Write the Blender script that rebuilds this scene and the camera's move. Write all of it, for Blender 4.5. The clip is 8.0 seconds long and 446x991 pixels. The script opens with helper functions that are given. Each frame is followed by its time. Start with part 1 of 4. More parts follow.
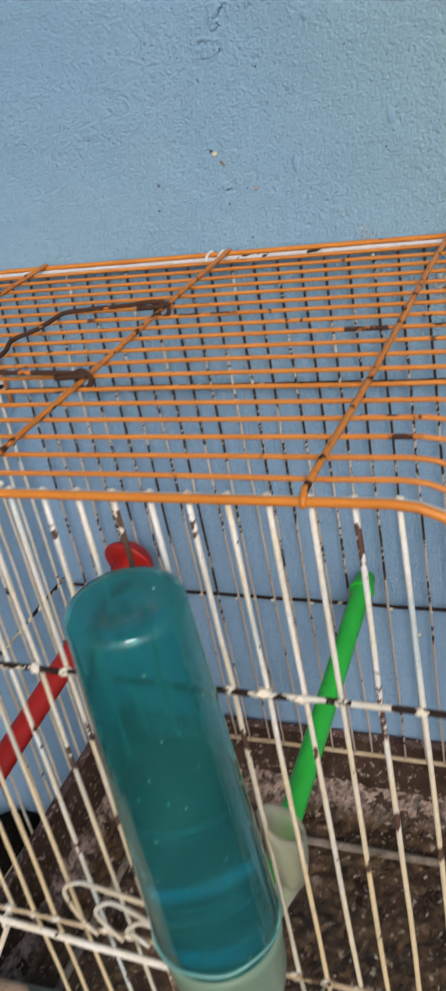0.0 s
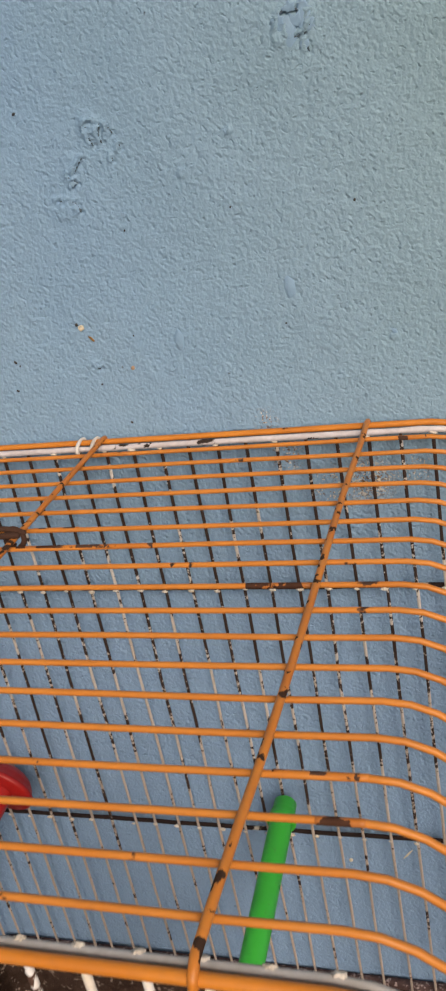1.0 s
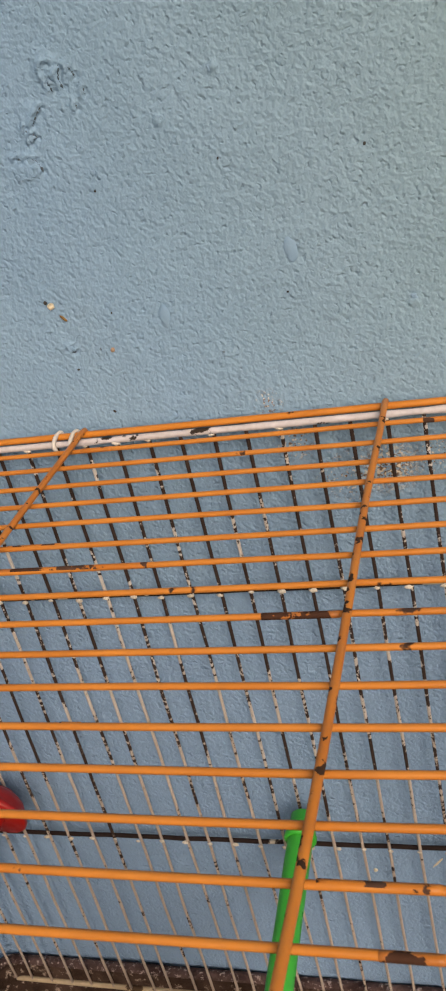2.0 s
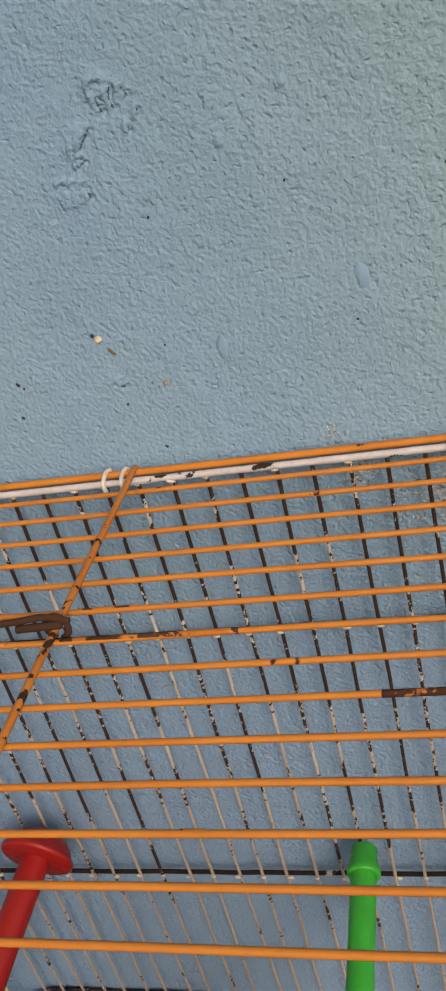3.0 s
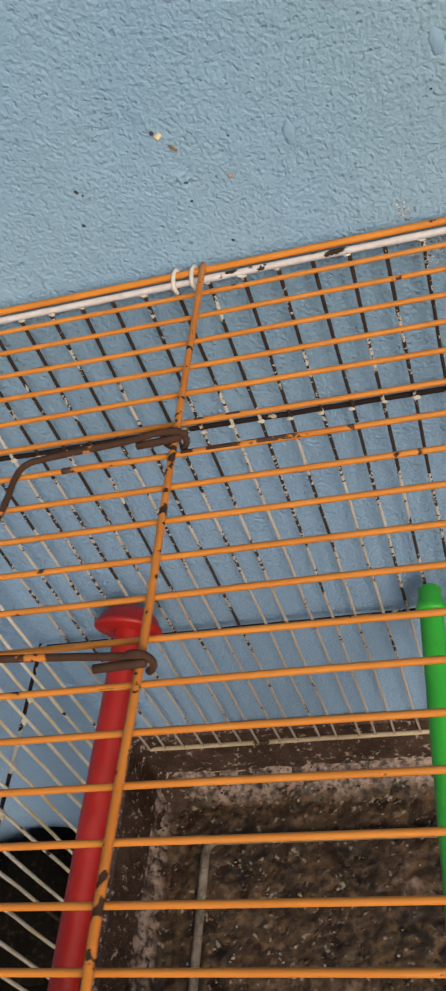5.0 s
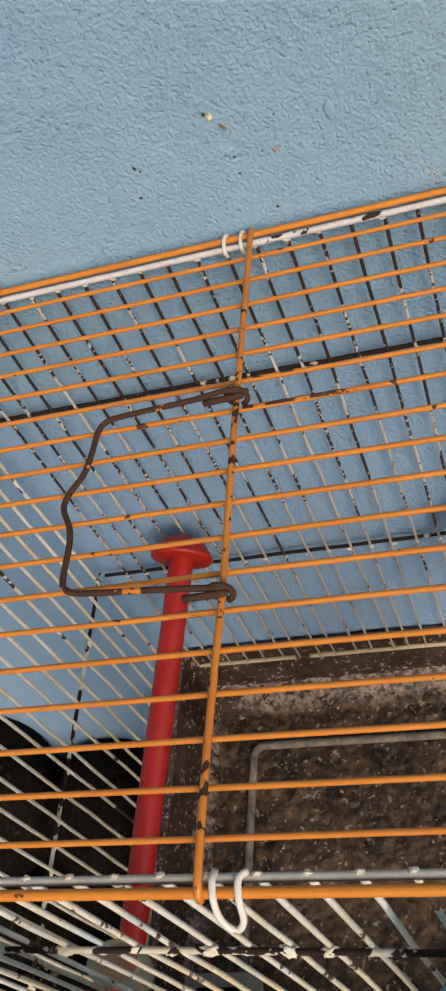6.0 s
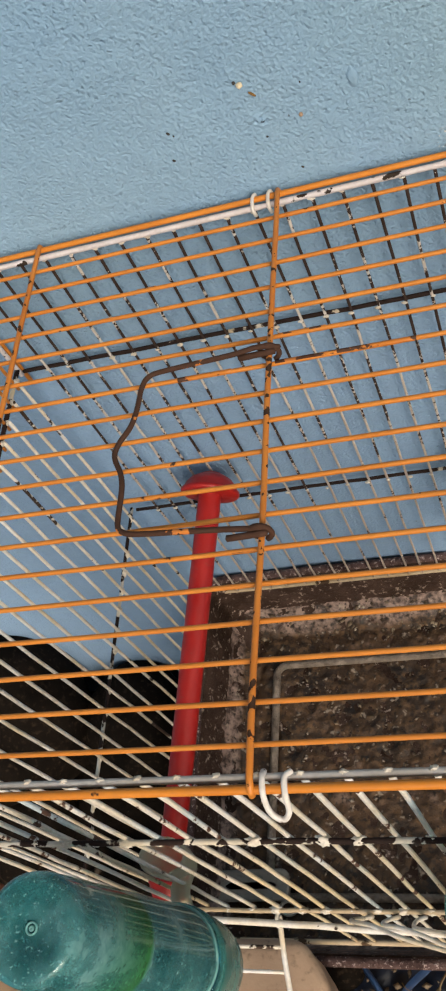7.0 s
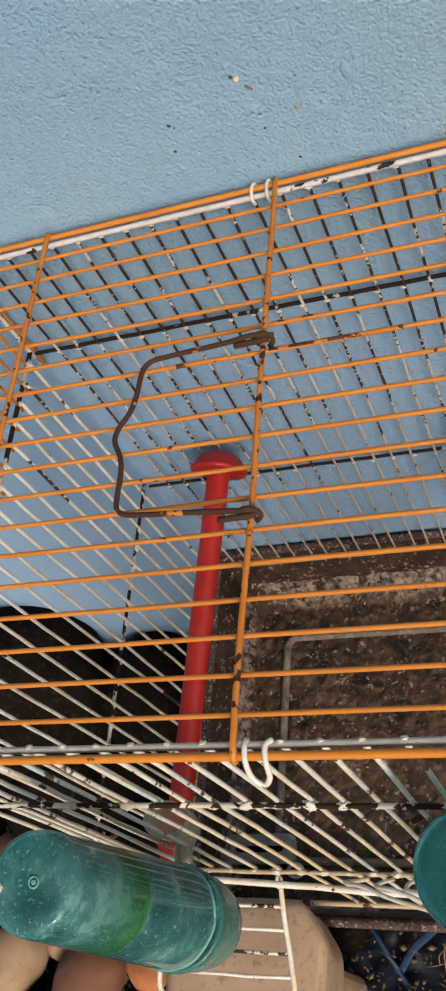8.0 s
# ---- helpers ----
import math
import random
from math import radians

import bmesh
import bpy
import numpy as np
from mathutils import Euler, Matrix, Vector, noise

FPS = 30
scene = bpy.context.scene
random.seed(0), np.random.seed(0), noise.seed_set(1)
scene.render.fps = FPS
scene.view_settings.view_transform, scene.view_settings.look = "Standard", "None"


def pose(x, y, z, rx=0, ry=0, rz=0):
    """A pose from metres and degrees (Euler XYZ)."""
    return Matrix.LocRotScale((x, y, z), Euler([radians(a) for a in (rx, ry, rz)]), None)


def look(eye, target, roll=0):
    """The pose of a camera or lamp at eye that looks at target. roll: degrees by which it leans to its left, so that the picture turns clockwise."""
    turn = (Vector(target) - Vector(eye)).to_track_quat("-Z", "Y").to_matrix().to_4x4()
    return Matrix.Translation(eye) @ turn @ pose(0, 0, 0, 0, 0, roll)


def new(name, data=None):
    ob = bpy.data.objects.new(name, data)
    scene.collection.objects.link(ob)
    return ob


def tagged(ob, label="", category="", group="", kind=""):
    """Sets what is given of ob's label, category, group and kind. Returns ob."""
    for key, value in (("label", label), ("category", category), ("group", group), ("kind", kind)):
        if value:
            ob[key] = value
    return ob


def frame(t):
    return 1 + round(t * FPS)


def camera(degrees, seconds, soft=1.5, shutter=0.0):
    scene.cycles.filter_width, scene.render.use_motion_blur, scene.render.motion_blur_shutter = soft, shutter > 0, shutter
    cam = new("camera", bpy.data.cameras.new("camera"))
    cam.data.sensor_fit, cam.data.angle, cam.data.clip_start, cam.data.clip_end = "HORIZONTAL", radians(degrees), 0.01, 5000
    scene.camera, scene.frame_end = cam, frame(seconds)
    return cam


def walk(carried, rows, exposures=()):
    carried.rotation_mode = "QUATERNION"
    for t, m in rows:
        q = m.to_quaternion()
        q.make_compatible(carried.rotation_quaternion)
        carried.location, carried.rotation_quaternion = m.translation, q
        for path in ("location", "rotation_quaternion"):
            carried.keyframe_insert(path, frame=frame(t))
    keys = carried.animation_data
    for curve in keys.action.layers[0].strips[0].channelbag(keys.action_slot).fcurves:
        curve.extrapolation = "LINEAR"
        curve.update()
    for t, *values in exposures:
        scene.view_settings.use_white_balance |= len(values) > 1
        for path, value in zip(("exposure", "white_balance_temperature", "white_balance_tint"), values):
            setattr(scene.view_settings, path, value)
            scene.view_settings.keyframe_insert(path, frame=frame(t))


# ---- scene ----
cam = camera(26.3, 8.0, soft=2.4, shutter=0.22)
PATH = [
    (0, (0.228, -0.246, 0.549), (-0.56, 1.327, -0.403), -11.9),
    (0.5, (0.21, -0.163, 0.555), (-0.461, 1.502, -0.326), -11.0),
    (1, (0.202, -0.12, 0.57), (-0.409, 1.581, -0.286), -11.1),
    (1.5, (0.196, -0.083, 0.569), (-0.426, 1.6, -0.312), -13.1),
    (1.7, (0.192, -0.077, 0.562), (-0.422, 1.598, -0.343), -13.5),
    (2.8, (0.144, -0.039, 0.57), (-0.364, 1.611, -0.44), -13.4),
    (3, (0.14, -0.04, 0.581), (-0.396, 1.607, -0.419), -15.1),
    (3.5, (0.133, -0.032, 0.571), (-0.383, 1.595, -0.471), -15.8),
    (4, (0.133, -0.025, 0.563), (-0.38, 1.484, -0.645), -17.9),
    (4.5, (0.112, -0.043, 0.583), (-0.408, 1.342, -0.764), -21.6),
    (5, (0.102, -0.044, 0.616), (-0.438, 1.266, -0.796), -24.1),
    (5.2, (0.096, -0.047, 0.632), (-0.463, 1.224, -0.807), -26.0),
    (6.3, (0.103, -0.072, 0.673), (-0.501, 1.066, -0.857), -30.2),
    (6.5, (0.102, -0.074, 0.684), (-0.499, 1.03, -0.873), -30.7),
    (7, (0.104, -0.082, 0.7), (-0.535, 0.96, -0.883), -33.6),
    (7.5, (0.111, -0.082, 0.712), (-0.563, 0.931, -0.875), -35.3),
    (8, (0.125, -0.086, 0.712), (-0.58, 0.898, -0.88), -36.7),
]
walk(cam, [(t, look(eye, target, roll)) for t, eye, target, roll in PATH],
     exposures=[(0.0, 0.24, 6350, 8), (0.5, 0.22, 6800, 12), (1.0, 0.21, 7150, 15), (1.5, 0.23, 7520, 16), (3.0, 0.13, 7560, 14), (3.5, 0.07, 7450, 14), (4.0, 0.02, 7250, 12),
                (4.5, 0.25, 7320, 10), (5.0, 0.29, 7150, 9), (6.5, 0.36, 7030, 9), (8.0, 0.40, 7120, 10)])

# ---------- light ----------
world = bpy.data.worlds.new("sky")
scene.world = world
world.use_nodes = True
wn = world.node_tree.nodes
sky = wn.new("ShaderNodeTexSky")
sky.sky_type = "NISHITA"
sky.sun_disc = False
sky.sun_elevation = radians(34)
sky.sun_rotation = radians(152)
sky.air_density, sky.dust_density = 1.0, 4.0
world.node_tree.links.new(sky.outputs[0], wn["Background"].inputs[0])
wn["Background"].inputs[1].default_value = 0.12
sun = new("sun", bpy.data.lights.new("sun", "SUN"))
sun.data.energy, sun.data.angle, sun.data.color = 1.5, radians(20), (1.0, 0.93, 0.84)
sun.matrix_world = look((1.3, -2.5, 1.9), (0, 0, 0))


# ---------- material helpers ----------
class Mat:
    """A node material under construction."""

    def __init__(self, name, rough=0.6, metal=0.0, spec=0.5):
        self.m = bpy.data.materials.new(name)
        self.m.use_nodes = True
        self.t = self.m.node_tree
        self.b = self.t.nodes["Principled BSDF"]
        self.b.inputs["Roughness"].default_value = rough
        self.b.inputs["Metallic"].default_value = metal
        self.b.inputs["Specular IOR Level"].default_value = spec
        self.vec = None

    def node(self, kind, **kw):
        n = self.t.nodes.new(kind)
        for k, v in kw.items():
            if k in ("operation", "blend_type", "data_type", "feature", "distance"):
                setattr(n, k, v)
            else:
                n.inputs[k.replace("_", " ")].default_value = v
        return n

    def link(self, a, b):
        self.t.links.new(a, b)

    def coords(self, spread=0.0, scale=(1, 1, 1)):
        """Object coordinates, moved by a chance amount for each object."""
        tc = self.node("ShaderNodeTexCoord")
        mp = self.node("ShaderNodeMapping")
        mp.inputs["Scale"].default_value = scale
        self.link(tc.outputs["Object"], mp.inputs["Vector"])
        if spread:
            oi = self.node("ShaderNodeObjectInfo")
            mu = self.node("ShaderNodeMath", operation="MULTIPLY")
            mu.inputs[1].default_value = spread
            self.link(oi.outputs["Random"], mu.inputs[0])
            self.link(mu.outputs[0], mp.inputs["Location"])
        self.vec = mp.outputs[0]
        return self.vec

    def noise(self, scale, detail=3.0, rough=0.55, distortion=0.0):
        n = self.node("ShaderNodeTexNoise", Scale=scale, Detail=detail, Roughness=rough, Distortion=distortion)
        if self.vec:
            self.link(self.vec, n.inputs["Vector"])
        return n.outputs["Fac"]

    def ramp(self, fac, stops, constant=False):
        r = self.node("ShaderNodeValToRGB")
        if constant:
            r.color_ramp.interpolation = "CONSTANT"
        els = r.color_ramp.elements
        while len(els) < len(stops):
            els.new(0.5)
        for e, (p, c) in zip(els, stops):
            e.position = p
            e.color = (*c, 1) if len(c) == 3 else c
        self.link(fac, r.inputs[0])
        return r.outputs[0]

    def grey(self, fac, lo, hi, a=0.0, b=1.0):
        return self.ramp(fac, [(lo, (a, a, a)), (hi, (b, b, b))])

    def mix(self, fac, a, b, kind="MIX"):
        n = self.node("ShaderNodeMix", data_type="RGBA", blend_type=kind)
        for sock, v in ((n.inputs[0], fac), (n.inputs[6], a), (n.inputs[7], b)):
            if isinstance(v, (int, float)):
                sock.default_value = v
            elif isinstance(v, tuple):
                sock.default_value = (*v, 1)
            else:
                self.link(v, sock)
        return n.outputs[2]

    def math(self, op, a, b=0.0):
        n = self.node("ShaderNodeMath", operation=op)
        for sock, v in ((n.inputs[0], a), (n.inputs[1], b)):
            if isinstance(v, (int, float)):
                sock.default_value = v
            else:
                self.link(v, sock)
        return n.outputs[0]

    def colour(self, out):
        if isinstance(out, tuple):
            self.b.inputs["Base Color"].default_value = (*out, 1)
        else:
            self.link(out, self.b.inputs["Base Color"])
        return self

    def rough(self, out):
        self.link(out, self.b.inputs["Roughness"])
        return self

    def bump(self, height, strength=0.5, distance=0.001):
        n = self.node("ShaderNodeBump", Strength=strength, Distance=distance)
        self.link(height, n.inputs["Height"])
        self.link(n.outputs[0], self.b.inputs["Normal"])
        return self


def chipped(name, paint_a, paint_b, metal_col, chip, spread=7.0, patch=22.0, fine=160.0, rough=0.4, dusty=0.22, low=0.0, bare_top=0.0, ragged=0.45, low_col=(0.58, 0.45, 0.26), low_from=0.16, blue=0.0, uneven=False):
    """Paint that has flaked off a steel wire: chip is the share that is bare."""
    m = Mat(name, rough, spec=0.35)
    m.coords(spread)
    big = m.noise(patch, 1.5, 0.5)
    small = m.noise(fine, 3.0, 0.6)
    s = m.math("ADD", m.math("MULTIPLY", big, 1.15), m.math("MULTIPLY", small, ragged))
    if bare_top:
        # claws have worn the paint off higher up
        sep = m.node("ShaderNodeSeparateXYZ")
        tc = m.node("ShaderNodeTexCoord")
        m.link(tc.outputs["Object"], sep.inputs[0])
        s = m.math("SUBTRACT", s, m.math("MULTIPLY", m.math("ADD", sep.outputs["Z"], 0.15), bare_top))
    # the sum runs round 0.8
    edge = 0.8 + chip + 0.5 * (ragged - 0.45)
    mask = m.grey(m.math("MULTIPLY", s, 0.5), edge / 2 - 0.006, edge / 2 + 0.006)
    paint = m.mix(m.grey(m.noise(35.0, 2.0), 0.38, 0.64), paint_a, paint_b)
    if blue:
        # smears of wall paint
        paint = m.mix(m.grey(m.noise(9.0, 2.0), 0.56, 0.62, 0.0, blue), paint, (0.40, 0.53, 0.62))
    if low:
        # grime has yellowed the paint towards the foot of the bar
        sep = m.node("ShaderNodeSeparateXYZ")
        tc = m.node("ShaderNodeTexCoord")
        m.link(tc.outputs["Object"], sep.inputs[0])
        foot = m.math("ADD", m.math("MULTIPLY", sep.outputs["Z"], -1.0), m.math("MULTIPLY", m.noise(14.0, 2.0), 0.16))
        grime = m.grey(foot, low_from, low_from + 0.17, 0.0, low)
        if uneven:
            # some bars are far grimier than others
            chance = m.node("ShaderNodeObjectInfo")
            grime = m.math("MULTIPLY", grime, m.grey(chance.outputs["Random"], 0.35, 0.75, 0.15, 1.0))
        paint = m.mix(grime, paint, low_col)
    dust = m.grey(m.noise(420.0, 2.0), 0.3, 0.75)
    paint = m.mix(m.math("MULTIPLY", dust, dusty), paint, (0.16, 0.12, 0.09))
    bare = m.mix(m.noise(300.0, 3.0), metal_col, tuple(c * 1.9 for c in metal_col))
    m.colour(m.mix(mask, bare, paint))
    m.link(m.math("ADD", 0.10, m.math("MULTIPLY", mask, 0.25)), m.b.inputs["Specular IOR Level"])
    m.rough(m.math("SUBTRACT", 0.78, m.math("MULTIPLY", mask, 0.78 - rough)))
    h = m.math("ADD", mask, m.math("MULTIPLY", small, 0.5))
    m.bump(h, 0.6, 0.00035)
    return m.m


def make_wall_paint():
    m = Mat("blue_wall_paint", 0.72, spec=0.3)
    m.coords()
    broad = m.noise(2.6, 3.0)
    mid = m.noise(11.0, 4.0)
    c = m.mix(m.grey(broad, 0.34, 0.68), (0.190, 0.330, 0.495), (0.222, 0.360, 0.505))
    c = m.mix(m.math("MULTIPLY", m.grey(mid, 0.42, 0.72), 0.45), c, (0.240, 0.375, 0.505))
    # lower wall bluer, and lightened in the paint to offset the cage's shade
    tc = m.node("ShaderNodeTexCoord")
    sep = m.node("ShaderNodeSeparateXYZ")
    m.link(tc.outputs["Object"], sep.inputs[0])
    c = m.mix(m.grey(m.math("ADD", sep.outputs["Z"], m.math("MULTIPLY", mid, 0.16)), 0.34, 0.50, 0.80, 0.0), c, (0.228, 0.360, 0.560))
    # greenish, darker patch high on the right of the plaster
    d = m.node("ShaderNodeVectorMath", operation="DISTANCE")
    m.link(tc.outputs["Object"], d.inputs[0])
    d.inputs[1].default_value = (0.34, 0, 0.60)
    wob = m.math("ADD", d.outputs["Value"], m.math("MULTIPLY", mid, 0.16))
    c = m.mix(m.grey(wob, 0.16, 0.42, 0.80, 0.0), c, (0.212, 0.325, 0.330))
    # scuffed dirty marks behind the rim of the cage
    for (x, z, r, share) in ((0.083, 0.402, 0.007, 0.57), (0.1295, 0.368, 0.015, 0.47), (0.112, 0.365, 0.016, 0.58), (0.091, 0.384, 0.012, 0.57), (0.150, 0.372, 0.012, 0.58)):
        d = m.node("ShaderNodeVectorMath", operation="DISTANCE")
        m.link(tc.outputs["Object"], d.inputs[0])
        d.inputs[1].default_value = (x, 0, z)
        near = m.grey(d.outputs["Value"], r * 0.35, r, 1.0, 0.0)
        grit = m.grey(m.noise(820.0, 2.0, 0.6), share, share + 0.03)
        crumb = m.mix(m.grey(m.noise(600.0, 1.0), 0.46, 0.54), (0.16, 0.09, 0.045), (0.62, 0.56, 0.46))
        c = m.mix(m.math("MULTIPLY", near, grit), c, crumb)
    # fly specks
    sp = m.grey(m.noise(210.0, 1.0), 0.795, 0.815)
    c = m.mix(m.math("MULTIPLY", sp, 0.75), c, (0.07, 0.09, 0.11))
    pale = m.grey(m.noise(160.0, 3.0, 0.6), 0.30, 0.75, 0.96, 1.04)
    c = m.mix(1.0, c, pale, "MULTIPLY")
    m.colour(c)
    peel = m.noise(560.0, 1.5, 0.45)
    soft = m.noise(230.0, 1.0, 0.4)
    pits = m.grey(m.noise(420.0, 1.0, 0.5), 0.26, 0.38)
    h = m.math("ADD", m.math("ADD", peel, m.math("MULTIPLY", soft, 0.45)), m.math("MULTIPLY", pits, 0.40))
    m.bump(h, 0.79, 0.0014)
    return m.m


def make_dirt(name, dark, mid, light, scale=1.0, amount=0.62, rough=0.95):
    m = Mat(name, rough, spec=0.08)
    m.coords()
    a = m.noise(38.0 * scale, 5.0, 0.65)
    b = m.noise(240.0 * scale, 4.0, 0.7)
    c = m.mix(m.grey(a, 0.35, 0.68), dark, mid)
    c = m.mix(m.grey(b, amount, amount + 0.07), c, light)
    m.colour(c)
    m.bump(m.math("ADD", a, b), 0.9, 0.003)
    return m.m


def make_plastic(name, col, col2, rough=0.35):
    m = Mat(name, rough)
    m.coords()
    c = m.mix(m.grey(m.noise(40.0, 3.0), 0.3, 0.75), col, col2)
    grime = m.grey(m.noise(190.0, 4.0, 0.7), 0.60, 0.72)
    c = m.mix(m.math("MULTIPLY", grime, 0.35), c, (0.10, 0.07, 0.05))
    m.colour(c)
    m.rough(m.grey(m.noise(120.0, 3.0), 0.3, 0.7, rough - 0.08, rough + 0.2))
    m.bump(m.noise(300.0, 2.0), 0.15, 0.0004)
    return m.m


def make_bottle(name, col, see=0.8, rough=0.1, ior=1.35, streak=0.3, flecks=0.0, algae=0.0):
    """Tinted scuffed plastic that lets light through."""
    m = Mat(name, rough)
    m.coords(3.0)
    n = m.noise(16.0, 2.0, 0.5)
    c = m.mix(m.math("MULTIPLY", m.grey(n, 0.38, 0.64), streak), col, tuple(min(v * 1.7 + 0.02, 0.9) for v in col))
    m.b.inputs["Transmission Weight"].default_value = see
    m.b.inputs["IOR"].default_value = ior
    if flecks:
        # dried splashes, lime spots and scuffs
        spot = m.grey(m.noise(310.0, 2.0, 0.5), 0.735, 0.760)
        film = m.grey(m.noise(48.0, 4.0, 0.7), 0.42, 0.72, 0.0, flecks)
        dots = m.grey(m.noise(640.0, 2.0, 0.5), 0.60, 0.72, 0.0, flecks)
        film = m.math("MAXIMUM", film, dots)
        worn = m.math("MAXIMUM", m.math("MULTIPLY", spot, 0.6), film)
        c = m.mix(worn, c, (0.40, 0.52, 0.52))
        m.link(m.math("SUBTRACT", see, m.math("MULTIPLY", worn, 0.8)), m.b.inputs["Transmission Weight"])
    if algae:
        # band of algae grown on the plastic, ending at the water line
        sep = m.node("ShaderNodeSeparateXYZ")
        tc = m.node("ShaderNodeTexCoord")
        m.link(tc.outputs["Object"], sep.inputs[0])
        z = m.math("ADD", sep.outputs["Z"], m.math("MULTIPLY", m.noise(40.0, 3.0), 0.008))
        band = m.ramp(m.math("MULTIPLY", z, 4.0), [(0.690, (0, 0, 0)), (0.706, (1, 1, 1)), (0.78, (0.65, 0.65, 0.65)), (0.87, (0, 0, 0))])
        c = m.mix(m.math("MULTIPLY", band, algae), c, (0.022, 0.165, 0.017))
        base = m.math("SUBTRACT", see, m.math("MULTIPLY", worn, 0.8)) if flecks else see
        m.link(m.math("SUBTRACT", base, m.math("MULTIPLY", band, 0.35)), m.b.inputs["Transmission Weight"])
    m.colour(c)
    m.rough(m.grey(m.noise(60.0, 2.0, 0.6), 0.45, 0.75, rough, rough + 0.12))
    return m.m


def make_stone(name, a, b, spec=0.25, specks=0.4):
    m = Mat(name, 0.8, spec=spec)
    m.coords(5.0)
    c = m.mix(m.grey(m.noise(28.0, 4.0), 0.32, 0.7), a, b)
    c = m.mix(m.math("MULTIPLY", m.grey(m.noise(210.0, 3.0), 0.55, 0.7), specks), c, (0.05, 0.035, 0.025))
    m.colour(c)
    m.bump(m.noise(160.0, 4.0, 0.65), 0.4, 0.0012)
    return m.m


ORANGE = chipped("orange_enamel", (0.58, 0.212, 0.036), (0.51, 0.174, 0.026), (0.035, 0.020, 0.015), -0.275, patch=42.0, dusty=0.10)
ORANGE_FRAME = chipped("orange_frame_enamel", (0.60, 0.213, 0.028), (0.53, 0.176, 0.021), (0.018, 0.011, 0.009), -0.30, patch=60.0, dusty=0.12)
FRONT_RAIL = chipped("dusty_white_rail_enamel", (0.50, 0.50, 0.51), (0.44, 0.42, 0.40), (0.040, 0.028, 0.022), -0.24, patch=45.0, rough=0.5)
ORANGE_ROD = chipped("orange_enamel_worn", (0.55, 0.192, 0.028), (0.48, 0.152, 0.020), (0.030, 0.017, 0.012), -0.145, spread=5.3, patch=190.0, fine=420.0, dusty=0.16)
ORANGE_FLAKED = chipped("orange_enamel_flaking_off", (0.56, 0.195, 0.028), (0.50, 0.160, 0.020), (0.050, 0.027, 0.019), -0.045, spread=5.3, patch=130.0, fine=420.0, dusty=0.16, ragged=0.6)
ORANGE_BARE = chipped("orange_enamel_worn_to_the_steel", (0.50, 0.165, 0.024), (0.42, 0.13, 0.018), (0.042, 0.019, 0.012), 0.03, spread=5.3, patch=130.0, fine=420.0, dusty=0.3)
WHITE_FRONT = chipped("white_enamel_peeling", (0.71, 0.71, 0.73), (0.68, 0.61, 0.50), (0.060, 0.034, 0.026), -0.180, patch=40.0, fine=260.0, rough=0.45, low=0.85, ragged=0.52, low_col=(0.64, 0.50, 0.29), low_from=0.11, blue=0.75, bare_top=0.25, uneven=True)
WHITE_BACK = chipped("white_enamel_mostly_gone", (0.64, 0.61, 0.59), (0.56, 0.50, 0.45), (0.030, 0.020, 0.017), 0.015, patch=30.0, fine=380.0, rough=0.5, low=0.85, bare_top=1.15, ragged=0.80, low_col=(0.42, 0.34, 0.29))
WHITE_SIDE = chipped("cream_enamel", (0.76, 0.75, 0.74), (0.68, 0.58, 0.43), (0.030, 0.020, 0.016), -0.19, patch=18.0, rough=0.45, low=0.4)
WHITE_RAIL = chipped("white_rail_enamel", (0.64, 0.61, 0.65), (0.58, 0.53, 0.54), (0.024, 0.017, 0.013), -0.25, patch=60.0, fine=240.0, rough=0.45, ragged=0.6)
FLAKED_RAIL = chipped("flaked_rail", (0.62, 0.60, 0.56), (0.56, 0.50, 0.40), (0.017, 0.011, 0.010), 0.03, patch=70.0, rough=0.5)
DARK_RAIL = chipped("bare_rail", (0.55, 0.52, 0.46), (0.50, 0.42, 0.30), (0.017, 0.011, 0.010), 0.13, patch=40.0, rough=0.5)
CREAM = chipped("cream_bottom_rail", (0.50, 0.40, 0.28), (0.42, 0.32, 0.20), (0.05, 0.032, 0.02), -0.16, patch=40.0, rough=0.7)
HOOK_WHITE = chipped("hook_enamel", (0.70, 0.69, 0.69), (0.64, 0.60, 0.55), (0.06, 0.025, 0.015), -0.22, patch=90.0, rough=0.45)
BLOB = make_stone("thick_paint_drip", (0.68, 0.65, 0.60), (0.55, 0.48, 0.38))
RUST = chipped("rusty_handle_steel", (0.60, 0.20, 0.03), (0.55, 0.18, 0.03), (0.040, 0.021, 0.015), 0.205, patch=70.0, fine=300.0, rough=0.5)
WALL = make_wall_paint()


def make_flake():
    """The wall's own paint, on scabs and blisters."""
    m = Mat("lifted_blue_paint", 0.68, spec=0.3)
    m.coords(5.0)
    m.colour(m.mix(m.grey(m.noise(90.0, 3.0), 0.35, 0.7), (0.185, 0.315, 0.460), (0.215, 0.345, 0.480)))
    m.bump(m.noise(330.0, 2.0), 0.5, 0.0009)
    return m.m


FLAKE = make_flake()
CRACK = make_stone("crack_shade", (0.045, 0.070, 0.095), (0.09, 0.13, 0.17))
SLAB = make_stone("pale_plaster", (0.55, 0.54, 0.50), (0.62, 0.60, 0.56))
# albedo near black: shade round the cage is put into the soil's colour
SOIL = make_dirt("shade_dark_soil", (0.005, 0.004, 0.0035), (0.014, 0.010, 0.0075), (0.07, 0.055, 0.04), 0.6, 0.68)


